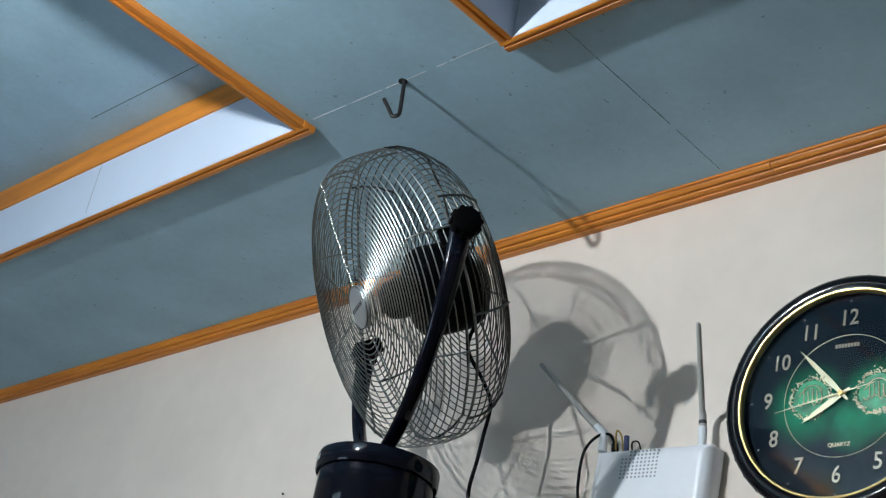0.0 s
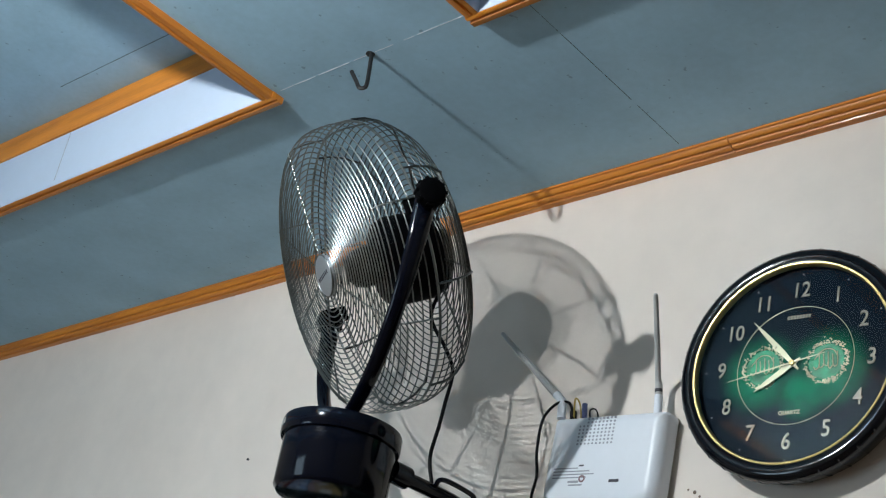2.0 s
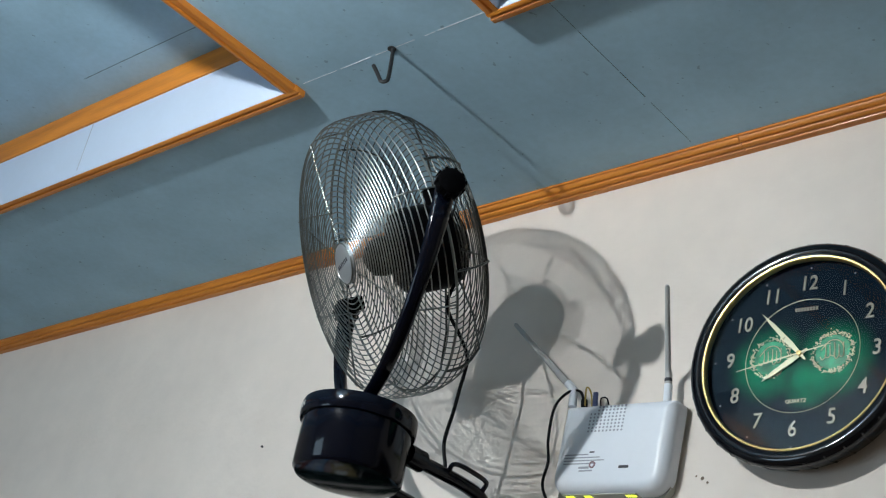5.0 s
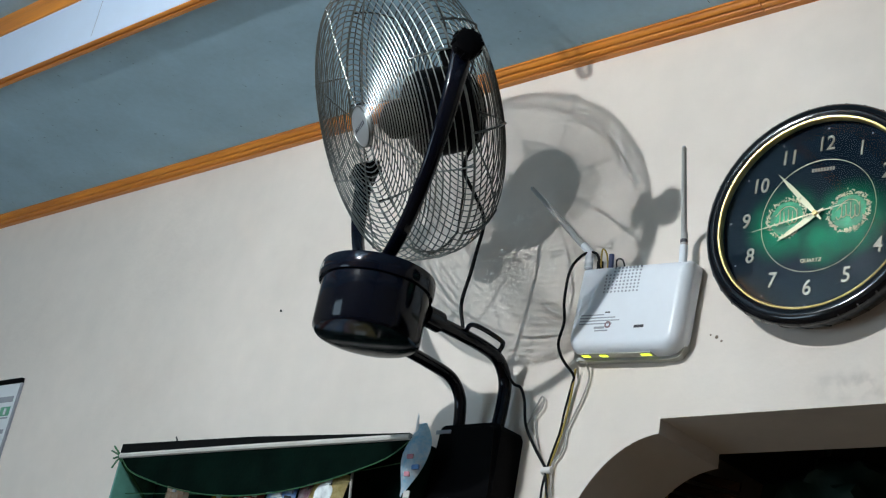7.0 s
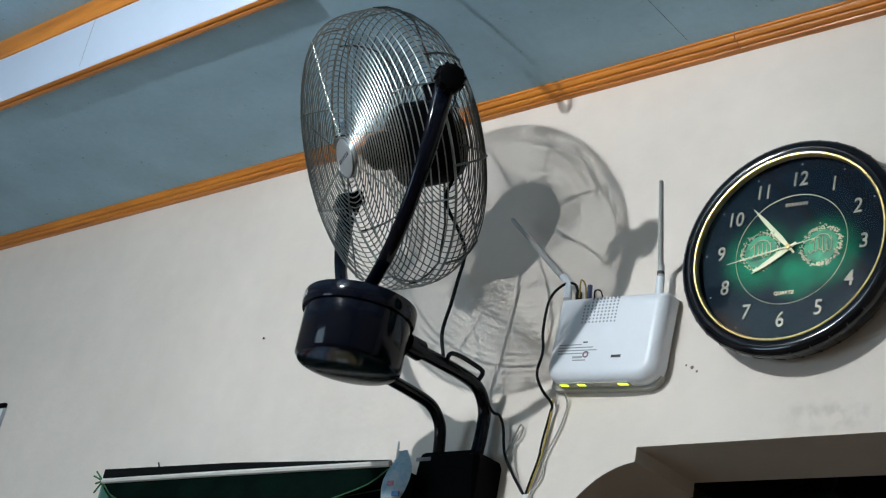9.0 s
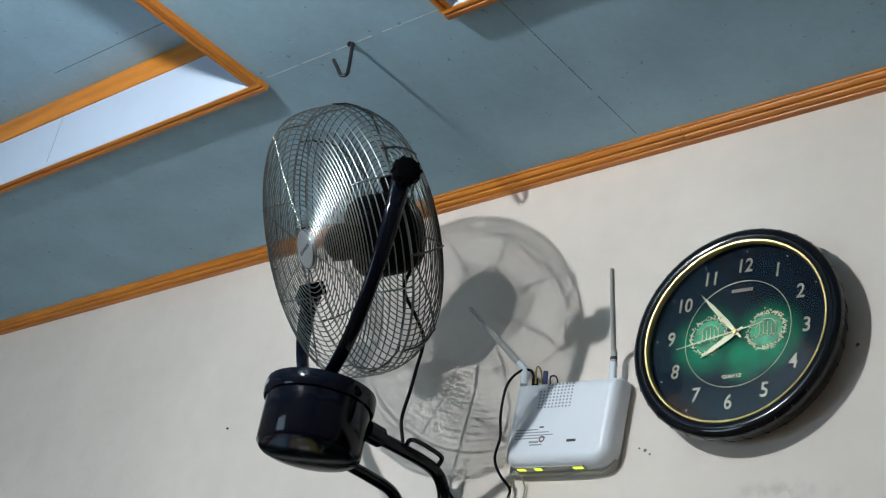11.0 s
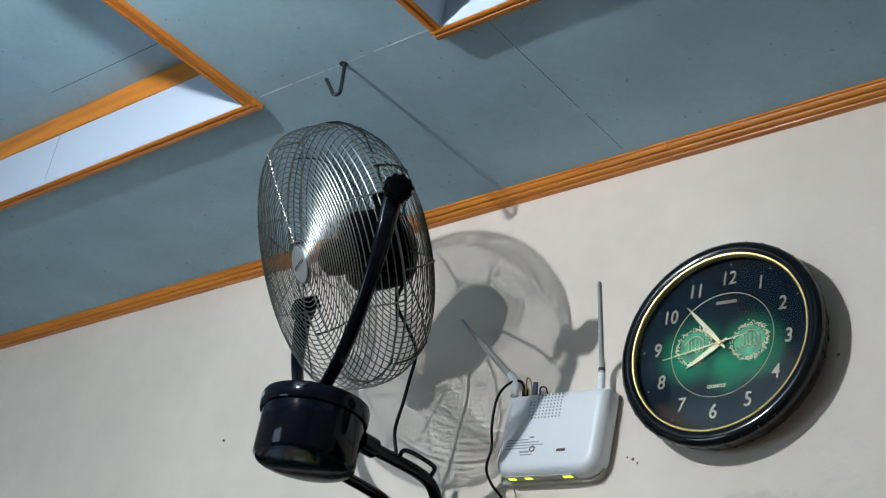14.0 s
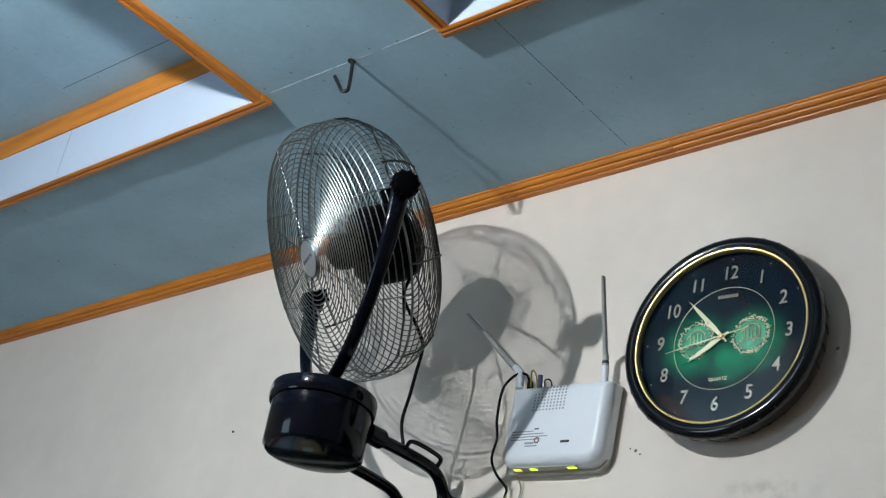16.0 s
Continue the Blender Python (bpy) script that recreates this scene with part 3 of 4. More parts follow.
badge = head("badge", lathe([(0, 0.0770), (0.030, 0.0768), (0.035, 0.0760), (0.038, 0.0730), (0.038, 0.0680), (0, 0.0680)], 48), SILVER, cage, "round silver badge")
head("badge_edge", ring(0.0368, 0.0752, 0.0014, 48, 6), CHROME, badge)
for i, x in enumerate(np.linspace(-0.022, 0.022, 7)):
    head("mark", box(x - 0.0021, x + 0.0021, -0.0035, 0.0035, 0.0762, 0.0774), PRINT, badge)
motor = head("motor", lathe([(0, -0.030), (0.055, -0.032), (0.074, -0.040), (0.080, -0.054), (0.080, -0.118), (0.072, -0.140), (0.045, -0.156), (0, -0.158)], 48), BLACK_PL, None, "black motor housing")


def blade(angle):
    bm = bmesh.new()
    rows = []
    for i in range(9):
        t = i / 8
        r = 0.038 + t * 0.178
        w = 0.030 + 0.062 * math.sin(min(1, t * 1.15) * math.pi * 0.62)
        pitch = radians(38 - 18 * t)
        sweep = 0.5 * t * t * 0.6
        row = []
        for j in range(7):
            s = j / 6 - 0.5
            aa = sweep + s * w * 2 * math.cos(pitch) / r * 1.05
            row.append(bm.verts.new((r * math.cos(aa), r * math.sin(aa), 0.006 + s * w * math.sin(pitch) + 0.006 * (1 - 4 * s * s))))
        rows.append(row)
    for a, b in zip(rows, rows[1:]):
        for j in range(6):
            bm.faces.new((a[j], a[j + 1], b[j + 1], b[j]))
    bmesh.ops.solidify(bm, geom=bm.faces[:], thickness=0.0018)
    return moved(bm, pose(0, 0, 0, 0, 0, angle))


rotor = head("rotor", lathe([(0, 0.030), (0.020, 0.028), (0.032, 0.018), (0.036, 0.0), (0.034, -0.028), (0, -0.028)], 32), BLACK_PL)
for ang in (150, 30, 270):
    head("blade", blade(ang), BLADE, rotor, "smoky translucent blade")
back = HEAD @ Vector((0.01, -0.07, -0.125))
cord_pts = [back, Vector((-0.584, -0.250, 2.622)), Vector((-0.584, -0.200, 2.582)), Vector((-0.585, -0.172, 2.551)), Vector((-0.592, -0.170, 2.493)), Vector((-0.597, -0.170, 2.449)), Vector((-0.605, -0.170, 2.393)), Vector((-0.592, -0.168, 2.344))]
fan_part("power_cord", tube(smooth_path(cord_pts, 6), 0.0034, 8), CABLE)
cord2 = [(-0.583, -0.060, 2.318), (-0.575, -0.030, 2.290), (-0.565, -0.020, 2.285), (-0.556, -0.014, 2.262), (-0.545, -0.012, 2.215), (-0.520, -0.010, 2.175), (-0.488, -0.009, 2.135)]
fan_part("power_cord", tube(smooth_path(cord2, 6), 0.0028, 8), CABLE)

# ---- wall clock ----
clock = thing("wall_clock", (0.009, 0, 2.526), "round black wall clock with gold bezel and green emblems", "clock", turn=(0, 3.4, 0))
FACE = pose(0, 0, 0, 90)      # lathe axis to -y


def clock_lathe(name, prof, material, parent=None, label="", segments=96):
    return part(name, moved(lathe(prof, segments), FACE), material, parent or clock, label)


rim = clock_lathe("rim", [(0.150, 0.0), (0.172, 0.002), (0.182, 0.008), (0.1890, 0.025), (0.1940, 0.042), (0.1945, 0.050), (0.1915, 0.057), (0.1850, 0.061), (0.1770, 0.061), (0.1700, 0.058), (0.1660, 0.056), (0.1640, 0.040), (0.150, 0.038)], RIM, None, "ridged glossy black rim")
for k in range(36):
    a = k * math.tau / 36
    pts = [(r * math.cos(a), r * math.sin(a), h) for r, h in ((0.1818, 0.008), (0.1885, 0.025), (0.1936, 0.042), (0.1940, 0.050), (0.1910, 0.0565))]
    part("rib", moved(tube(pts, 0.0015, 5), FACE), RIM, rim)
clock_lathe("bezel", [(0.1650, 0.044), (0.1650, 0.0555), (0.1668, 0.0585), (0.1695, 0.0590), (0.1715, 0.0570), (0.1720, 0.0540)], GOLD, None, "thin gold bezel ring")
dial = clock_lathe("dial", [(0, 0.040), (0.166, 0.040), (0.166, 0.034), (0, 0.034)], DIAL, None, "navy dial with green glow print")
part("inner_circle", moved(ring(0.099, 0.0405, 0.0006, 96, 5), FACE), GOLD_P, dial)
for k in range(1, 13):
    a = k * math.tau / 12
    part("numeral", moved(lettering(str(k), 0.0375, 0.0008, 0.0002), Matrix.Translation((0.1275 * math.sin(a), -0.0412, 0.1275 * math.cos(a))) @ Matrix.Diagonal((0.86, 1, 1, 1))), CREAM, dial, "cream-gold printed numeral")
for k in range(12):
    a = k * math.tau / 12
    w = 0.0010
    part("minute_mark", moved(box(-w, w, -0.0412, -0.0398, 0.1555, 0.1580), pose(0, 0, 0, 0, math.degrees(a), 0)), PRINT_GREY, dial)
part("lettering", moved(lettering("QUARTZ", 0.0090, 0.0005), Matrix.Translation((0, -0.0412, -0.080))), GOLD_P, dial)
for x in np.linspace(-0.018, 0.018, 8):
    part("mark", box(x - 0.0018, x + 0.0018, -0.0412, -0.0398, 0.0785, 0.0845), CREAM, dial)
rng = random.Random(5)
for ex in (-0.054, 0.054):
    emb = part("emblem", moved(moved(lathe([(0, 0.0405), (0.029, 0.0405), (0.029, 0.0398), (0, 0.0398)], 40), FACE), Matrix.Translation((ex, 0, 0.0))), mat("emblem_green", (0.02, 0.36, 0.17), 0.4, vary=0.5, scale=60), dial, "green disc in a gold wreath")
    bm = bmesh.new()
    for k in range(230):
        a = rng.uniform(0, math.tau)
        r = 0.0335 + rng.choice((-1, 1)) * abs(rng.gauss(0, 0.0022))
        s = rng.uniform(0.0005, 0.0013)
        me_m = pose(ex + r * math.sin(a), -0.0412, r * math.cos(a), 0, rng.uniform(0, 180), 0)
        q = box(-s * 1.5, s * 1.5, -0.0005, 0.0008, -s * 0.7, s * 0.7)
        q.transform(me_m)
        me = bpy.data.meshes.new("leaf")
        q.to_mesh(me)
        q.free()
        bm.from_mesh(me)
        bpy.data.meshes.remove(me)
    part("wreath", bm, GOLD_P, emb, kind="stuff")
    for j in range(5):
        x = ex - 0.016 + j * 0.0075
        part("stroke", tube(smooth_path([(x - 0.004, -0.0415, -0.008 + j * 0.002), (x, -0.0415, -0.013 + 0.003 * (j % 3)), (x + 0.005, -0.0415, -0.006), (x + 0.003, -0.0415, 0.015 - 0.004 * (j % 2))], 4), 0.0008, 5), GOLD_P, emb)
    part("stroke", tube(smooth_path([(ex - 0.020, -0.0415, 0.004), (ex - 0.006, -0.0415, 0.019), (ex + 0.010, -0.0415, 0.018), (ex + 0.019, -0.0415, 0.006)], 5), 0.0008, 5), GOLD_P, emb)


def hand(length, tail, width, turn_deg, y, name):
    o = [(-width * 0.35, -tail), (width * 0.35, -tail), (width, length * 0.25), (width * 0.75, length * 0.7), (0.0003, length), (-0.0003, length), (-width * 0.75, length * 0.7), (-width, length * 0.25)]
    return part(name, moved(prism(o, 0.0012), pose(0, y, 0, 0, turn_deg, 0)), HAND, clock)


hand(0.076, 0.014, 0.0052, 236, -0.0440, "hour_hand")
hand(0.108, 0.016, 0.0045, 316, -0.0460, "minute_hand")
hand(0.112, 0.055, 0.0012, 258, -0.0480, "second_hand")
clock_lathe("hand_cap", [(0, 0.051), (0.004, 0.0505), (0.005, 0.044), (0, 0.044)], GOLD, segments=20)
pane = clock_lathe("glass", [(0, 0.0535), (0.1655, 0.0530)], GLASS)
pane.visible_shadow = False

# ---- router ----
router = thing("internet_router", (-0.336, 0, 2.407), "white plastic router with two antennas on the wall", "router", turn=(0, 3.8, 0))


def rounded_outline(hw, z0, z1, low, high, inset, steps=6):
    """Rounded rectangle in x and z with its lower and upper corner radii, drawn in by inset."""
    pts = []
    for cx, cz, r, a0 in ((hw, z1, high, 0), (-hw, z1, high, 90), (-hw, z0, low, 180), (hw, z0, low, 270)):
        r2 = max(r - inset, 0.002)
        ox, oz = cx - math.copysign(inset + r2, cx), cz - math.copysign(inset + r2, cz)
        for k in range(steps + 1):
            a = radians(a0 + 90 * k / steps)
            pts.append((ox + r2 * math.cos(a), oz + r2 * math.sin(a)))
    return pts


def soft_shell(layers, hw, z0, z1, low, high):
    bm = bmesh.new()
    rows = [[bm.verts.new((x, -y, z)) for x, z in rounded_outline(hw, z0, z1, low, high, inset)] for y, inset in layers]
    for a, b in zip(rows, rows[1:]):
        for k in range(len(a)):
            m = (k + 1) % len(a)
            bm.faces.new((a[k], a[m], b[m], b[k]))
    bm.faces.new(rows[0])
    bm.faces.new(rows[-1])
    return bm


SOFT = [(0.008, 0.0), (0.026, 0.0)] + [(0.026 + 0.022 * math.sin(radians(9 * k)), 0.021 * (1 - math.cos(radians(9 * k)))) for k in range(1, 11)]
shell = part("shell", soft_shell(SOFT, 0.117, -0.083, 0.083, 0.034, 0.010), ROUTER, router, "white plastic shell")
part("back_shell", prism([(-0.109, -0.088), (0.092, -0.088), (0.104, -0.083), (0.113, -0.070), (0.113, 0.081), (-0.115, 0.081), (-0.117, -0.074), (-0.115, -0.084)], 0.0155), ROUTER_G, router, "grey-beige back shell")
holes = bmesh.new()
for i in range(10):
    for j in range(8):
        if (i < 2 and j > 5):
            continue
        x, z = -0.052 + i * 0.0078, 0.028 + j * 0.0064
        box(x - 0.0016, x + 0.0016, -0.0486, -0.0470, z - 0.0016, z + 0.0016, bm=holes)
part("vent_holes", holes, PRINT_GREY, shell, "grid of small dark vent holes", "stuff")
for k, w in enumerate((0.05, 0.075, 0.085, 0.07)):
    part("mark", box(-0.092, -0.092 + w, -0.0484, -0.0472, -0.016 - k * 0.0055, -0.014 - k * 0.0055), PRINT_GREY, shell)
part("mark", box(-0.040, -0.030, -0.0484, -0.0472, -0.012, -0.0095), PRINT, shell)
part("logo", moved(moved(lathe([(0.0035, 0.0478), (0.0035, 0.0486), (0.0065, 0.0486), (0.0065, 0.0478)], 20, closed=True), FACE), Matrix.Translation((-0.030, 0, -0.034))), mat("logo_red", (0.22, 0.14, 0.16), 0.5, bump=0), shell)
part("mark", box(-0.058, -0.036, -0.0484, -0.0472, -0.041, -0.037), PRINT_GREY, shell)
part("mark", box(-0.056, -0.028, -0.0484, -0.0472, -0.046, -0.0435), PRINT_GREY, shell)
part("mark", box(0.026, 0.046, -0.0484, -0.0472, -0.042, -0.037), PRINT, shell)
for x, w in ((-0.078, 0.016), (-0.040, 0.015), (0.048, 0.019)):
    part("indicator_light", box(x - w / 2, x + w / 2, -0.0330, -0.024, -0.0850, -0.0825, 0.0008), LED, router, "lit yellow-green indicator")
part("indicator_strip", box(-0.090, 0.062, -0.0380, -0.018, -0.0840, -0.0822), ROUTER_G, router)
part("side_port", box(0.1125, 0.1150, -0.032, -0.012, -0.055, 0.050, 0.001), ROUTER_G, router)
for z in (-0.03, -0.005, 0.02):
    part("slot", box(0.1145, 0.1160, -0.028, -0.020, z - 0.004, z + 0.004), PRINT, router)
INV = (Matrix.Translation((-0.336, 0, 2.407)) @ pose(0, 0, 0, 0, 3.8, 0)).inverted()


def loose(name, pts, radius, material, label="", parent=None, sides=8):
    return part(name, moved(tube(pts, radius, sides), INV), material, parent or router, label)


ant = loose("antenna", [(-0.243, -0.030, 2.512), (-0.244, -0.031, 2.535), (-0.2430, -0.036, 2.542), (-0.180, -0.155, 2.628), (-0.179, -0.158, 2.630)], [0.0062, 0.0062, 0.0052, 0.0040, 0.0025], ANT, "grey rod antenna", sides=12)
loose("hinge", [(-0.2415, -0.030, 2.478), (-0.2430, -0.030, 2.515)], 0.0072, ROUTER, parent=ant, sides=12)
loose("ring_band", [(-0.2436, -0.0305, 2.520), (-0.2440, -0.0308, 2.526)], 0.0066, PRINT, parent=ant, sides=12)
ant = loose("antenna", [(-0.452, -0.036, 2.540), (-0.47, -0.038, 2.558), (-0.594, -0.047, 2.684), (-0.597, -0.047, 2.687)], [0.0060, 0.0060, 0.0042, 0.0022], ANT, "grey rod antenna leaning sideways", sides=12)
loose("hinge", [(-0.438, -0.036, 2.497), (-0.440, -0.036, 2.530), (-0.455, -0.037, 2.545)], 0.0078, ROUTER, parent=ant, sides=12)
loose("plug", [(-0.392, -0.030, 2.488), (-0.393, -0.032, 2.520)], 0.0048, CABLE_B)
loose("plug", [(-0.415, -0.030, 2.488), (-0.418, -0.030, 2.510)], 0.0062, CABLE)
loose("wire", smooth_path([(-0.413, -0.032, 2.492), (-0.409, -0.040, 2.528), (-0.402, -0.034, 2.520), (-0.398, -0.03, 2.49)]), 0.0016, CABLE_Y)
loose("wire", smooth_path([(-0.378, -0.030, 2.485), (-0.374, -0.040, 2.502), (-0.364, -0.036, 2.503), (-0.360, -0.03, 2.484)]), 0.0014, CABLE)
loose("power_wire", smooth_path([(-0.418, -0.030, 2.508), (-0.428, -0.034, 2.527), (-0.446, -0.045, 2.522), (-0.462, -0.056, 2.490), (-0.464, -0.058, 2.43), (-0.455, -0.060, 2.385), (-0.462, -0.058, 2.345), (-0.456, -0.045, 2.318), (-0.450, -0.018, 2.300), (-0.455, -0.012, 2.285)]), 0.0026, CABLE)

bundle = thing("cable_bundle", (-0.484, 0, 2.13), "black, yellow and grey cables tied together on the wall", "cables")
INV_B = Matrix.Translation((0.484, 0, -2.13))
for pts, r, m in (
        ([(-0.455, -0.012, 2.285), (-0.464, -0.010, 2.235), (-0.467, -0.010, 2.200), (-0.476, -0.010, 2.165), (-0.484, -0.010, 2.130), (-0.488, -0.010, 2.09), (-0.482, -0.010, 2.03), (-0.476, -0.01, 1.90)], 0.0022, CABLE),
        ([(-0.449, -0.016, 2.312), (-0.456, -0.009, 2.26), (-0.463, -0.008, 2.205), (-0.474, -0.008, 2.160), (-0.482, -0.007, 2.130), (-0.478, -0.008, 2.08), (-0.476, -0.008, 2.0), (-0.472, -0.008, 1.9)], 0.0021, CABLE_Y),
        ([(-0.425, -0.02, 2.320), (-0.424, -0.006, 2.300), (-0.432, -0.006, 2.262), (-0.455, -0.006, 2.205), (-0.458, -0.006, 2.170), (-0.476, -0.006, 2.135), (-0.470, -0.006, 2.09), (-0.455, -0.006, 2.02), (-0.445, -0.006, 1.92)], 0.0017, CABLE_G),
        ([(-0.545, -0.008, 2.215), (-0.535, -0.006, 2.245), (-0.522, -0.008, 2.268), (-0.515, -0.008, 2.262), (-0.518, -0.008, 2.246), (-0.530, -0.006, 2.225), (-0.512, -0.006, 2.17), (-0.484, -0.006, 2.128)], 0.0018, CABLE_G),
        ([(-0.486, -0.010, 2.128), (-0.476, -0.011, 2.09), (-0.462, -0.010, 2.04), (-0.452, -0.010, 1.95)], 0.0021, CABLE)):
    part("cable", moved(tube(smooth_path(pts), r, 7), INV_B), m, bundle)
part("tie", moved(tube([(-0.494, -0.0085, 2.1295), (-0.474, -0.0085, 2.1305)], 0.0065, 10), INV_B), TIE, bundle, "white plastic tie")

# ---- hanging sachet rack ----
rack = thing("sachet_rack", (-1.16, 0, 2.0), "green cloth-lined rack with white edging hung on the wall", "rack")
HEM = mat("black_cloth", (0.005, 0.006, 0.006), 0.9, bump=0.3, spec=0.08)
RX0, RX1, RY, RZ = -1.60, -0.715, -0.12, 2.165
INV_R = Matrix.Translation((1.16, 0, -2.0))


def rack_part(name, bm, material, label=""):
    return part(name, moved(bm, INV_R), material, rack, label)


rack_part("side_panel", box(RX0 - 0.006, RX0, RY, -0.004, 1.55, RZ, 0.001), TEAL, "teal plastic side")
rack_part("side_panel", box(RX1, RX1 + 0.006, RY, -0.004, 1.55, RZ, 0.001), GREEN_C)
rack_part("back_panel", box(RX0, RX1, -0.012, -0.004, 1.55, RZ), GREEN_C, "dark green cloth back")
rack_part("top_panel", box(RX0, RX1, RY, -0.004, RZ - 0.004, RZ), GREEN_C)
rack_part("edging", tube([(RX0, RY - 0.002, RZ), (-1.2, RY - 0.002, RZ + 0.001), (RX1, RY - 0.002, RZ)], 0.0062, 8), WHITE_R, "white edging strip")
rack_part("hem", moved(prism([(RX0, RZ + 0.006), (RX1, RZ + 0.004), (RX1, RZ + 0.006), (-1.15, RZ + 0.021), (RX0, RZ + 0.026)], 0.006), Matrix.Translation((0, RY, 0))), HEM, "rolled black hem")


def valance():
    """Sagging cloth hung from the front edging."""
    bm = bmesh.new()
    rows = []
    for i in range(33):
        t = i / 32
        x = RX0 + 0.004 + t * (RX1 - RX0 - 0.008)
        sag = 0.012 + 0.082 * math.sin(math.pi * t) ** 0.8
        rows.append([bm.verts.new((x, RY + 0.001 + 0.0025 * math.sin(t * 40) * s, RZ - 0.004 - sag * s)) for s in (0, 0.25, 0.5, 0.75, 1.0)])
    for a, b in zip(rows, rows[1:]):
        for j in range(4):
            bm.faces.new((a[j], a[j + 1], b[j + 1], b[j]))
    bmesh.ops.solidify(bm, geom=bm.faces[:], thickness=0.0015)
    return bm


rack_part("valance", valance(), GREEN_C, "sagging dark green cloth")
cordp = [(RX0 + 0.002, RY, RZ - 0.006)] + [(RX0 + 0.004 + t * 0.877, RY - 0.001, RZ - 0.018 - 0.082 * math.sin(math.pi * t) ** 0.8) for t in np.linspace(0.05, 0.95, 12)] + [(RX1, RY, RZ - 0.006)]
rack_part("cord", tube(smooth_path(cordp, 3), 0.0013, 6), GREEN_R, "green cord")
rack_part("cord", tube([(RX0, RY - 0.003, RZ - 0.006), (RX0 + 0.001, RY * 0.4, RZ - 0.06), (RX0 + 0.001, -0.016, RZ - 0.09)], 0.004, 6), GREEN_R)
for tw in ((-0.035, -0.006, 0.012), (-0.03, 0.0, -0.004), (-0.02, -0.012, 0.02), (-0.012, -0.01, -0.03)):
    rack_part("knot_end", tube([(RX0, RY - 0.003, RZ), (RX0 + tw[0], RY + tw[1], RZ + tw[2])], 0.0022, 6), GREEN_R)
rack_part("twig", tube([(-1.40, RY - 0.002, RZ + 0.014), (-1.412, RY - 0.004, RZ + 0.034)], 0.0018, 6), IRON)
rack_part("string", tube([(RX0, -0.085, RZ - 0.075), (-1.2, -0.085, RZ - 0.085), (RX1, -0.085, RZ - 0.03)], 0.0012, 5), GREEN_R)


def sachet_material(name, base, other):
    return mat(name, base, 0.16, vary=0.3, scale=40, fine=190, bump=0.9, bump_scale=50, second=other, coat=1.0)


def sachet_strip(place, width, height, count, color, other, disc, label, lean=0, inner=None):
    rnd = random.Random(int(-place[0] * 1000))
    place = (place[0] + 0.016, place[1], place[2] + 0.006)
    width, height, crease = width * 1.16, height * 1.1, 0.0022
    st = thing("sachet_strip", place, label, "sachets", "sachets in the rack", turn=(0, lean, 0))
    m = sachet_material("sachet_foil", color, other)
    m2 = sachet_material("sachet_print", other, color)

    def puff_at(s, t, k):
        return (0.009 + crease * math.sin(9 * s + 5 * t + place[0] * 90 + k)) * (1 - (2 * s) ** 4) * (1 - (2 * t) ** 4)

    for k in range(count):
        bm = bmesh.new()
        z0 = -k * height
        rows = []
        for i in range(11):
            for_row = []
            for j in range(9):
                s, t = i / 10 - 0.5, j / 8 - 0.5
                puff = puff_at(s, t, k)
                for_row.append(bm.verts.new((t * width, -puff, z0 - (s + 0.5) * height * 0.985)))
            rows.append(for_row)
        for a, b in zip(rows, rows[1:]):
            for j in range(8):
                bm.faces.new((a[j], a[j + 1], b[j + 1], b[j]))
        bmesh.ops.solidify(bm, geom=bm.faces[:], thickness=0.002)
        sa = part("sachet", bm, m, st)
        if disc:
            part("print_spot", moved(moved(lathe([(0, 0.0108), (width * 0.25, 0.0102), (width * 0.27, 0.006), (0, 0.005)], 24), FACE), Matrix.Translation((0, 0, z0 - height * 0.5))), disc, sa)
        for q in range(3):
            part("print_bar", box(-width * 0.34, width * (0.30 - 0.1 * q), -0.0088 + 0.0006 * q, -0.004, z0 - height * (0.78 + 0.055 * q), z0 - height * (0.755 + 0.055 * q)), PRINT_WHITE, sa)
        if inner:
            part("print_spot", moved(moved(lathe([(0, 0.0118), (width * 0.15, 0.0114), (width * 0.165, 0.008), (0, 0.007)], 18), FACE), Matrix.Translation((0, 0, z0 - height * 0.5))), inner, sa)
        for q in range(11):
            bx, bz = rnd.uniform(-0.42, 0.28) * width, z0 - rnd.choice((rnd.uniform(0.06, 0.26), rnd.uniform(0.72, 0.92))) * height
            bw, bh = rnd.uniform(0.06, 0.22) * width, rnd.uniform(0.03, 0.10) * height
            lift = puff_at((z0 - bz + bh / 2) / height - 0.5, (bx + bw / 2) / width, k)
            part("print_patch", box(bx, bx + bw, -lift - 0.0007 - 0.0001 * q, -lift + 0.002, bz - bh, bz), rnd.choice((PRINT, PRINT_WHITE, SPOT_W, m2)), sa)
        part("seal", box(-width / 2, width / 2, -0.0012, 0.0018, z0 - 0.0035, z0), m, sa)
    return st


SPOT_W = mat("white_spot", (0.82, 0.86, 0.90), 0.3, vary=0.3, scale=60, bump=0.2)
JAR_LID = mat("clear_lid", (0.05, 0.085, 0.075), 0.2, vary=0.3, scale=20, bump=0.1)
LOGO = mat("pink_print", (0.50, 0.20, 0.26), 0.4, bump=0)
SPOT_B = mat("blue_spot", (0.10, 0.25, 0.55), 0.35, vary=0.3, scale=60, bump=0.2)
sachet_strip((-1.425, -0.085, 2.095), 0.070, 0.062, 4, (0.42, 0.17, 0.07), (0.80, 0.72, 0.58), None, "cream and brown foil sachets hanging in a strip", 3)
sachet_strip((-1.345, -0.098, 2.045), 0.055, 0.070, 4, (0.28, 0.55, 0.74), (0.82, 0.88, 0.92), None, "pale blue foil sachets hanging in a strip", 4)
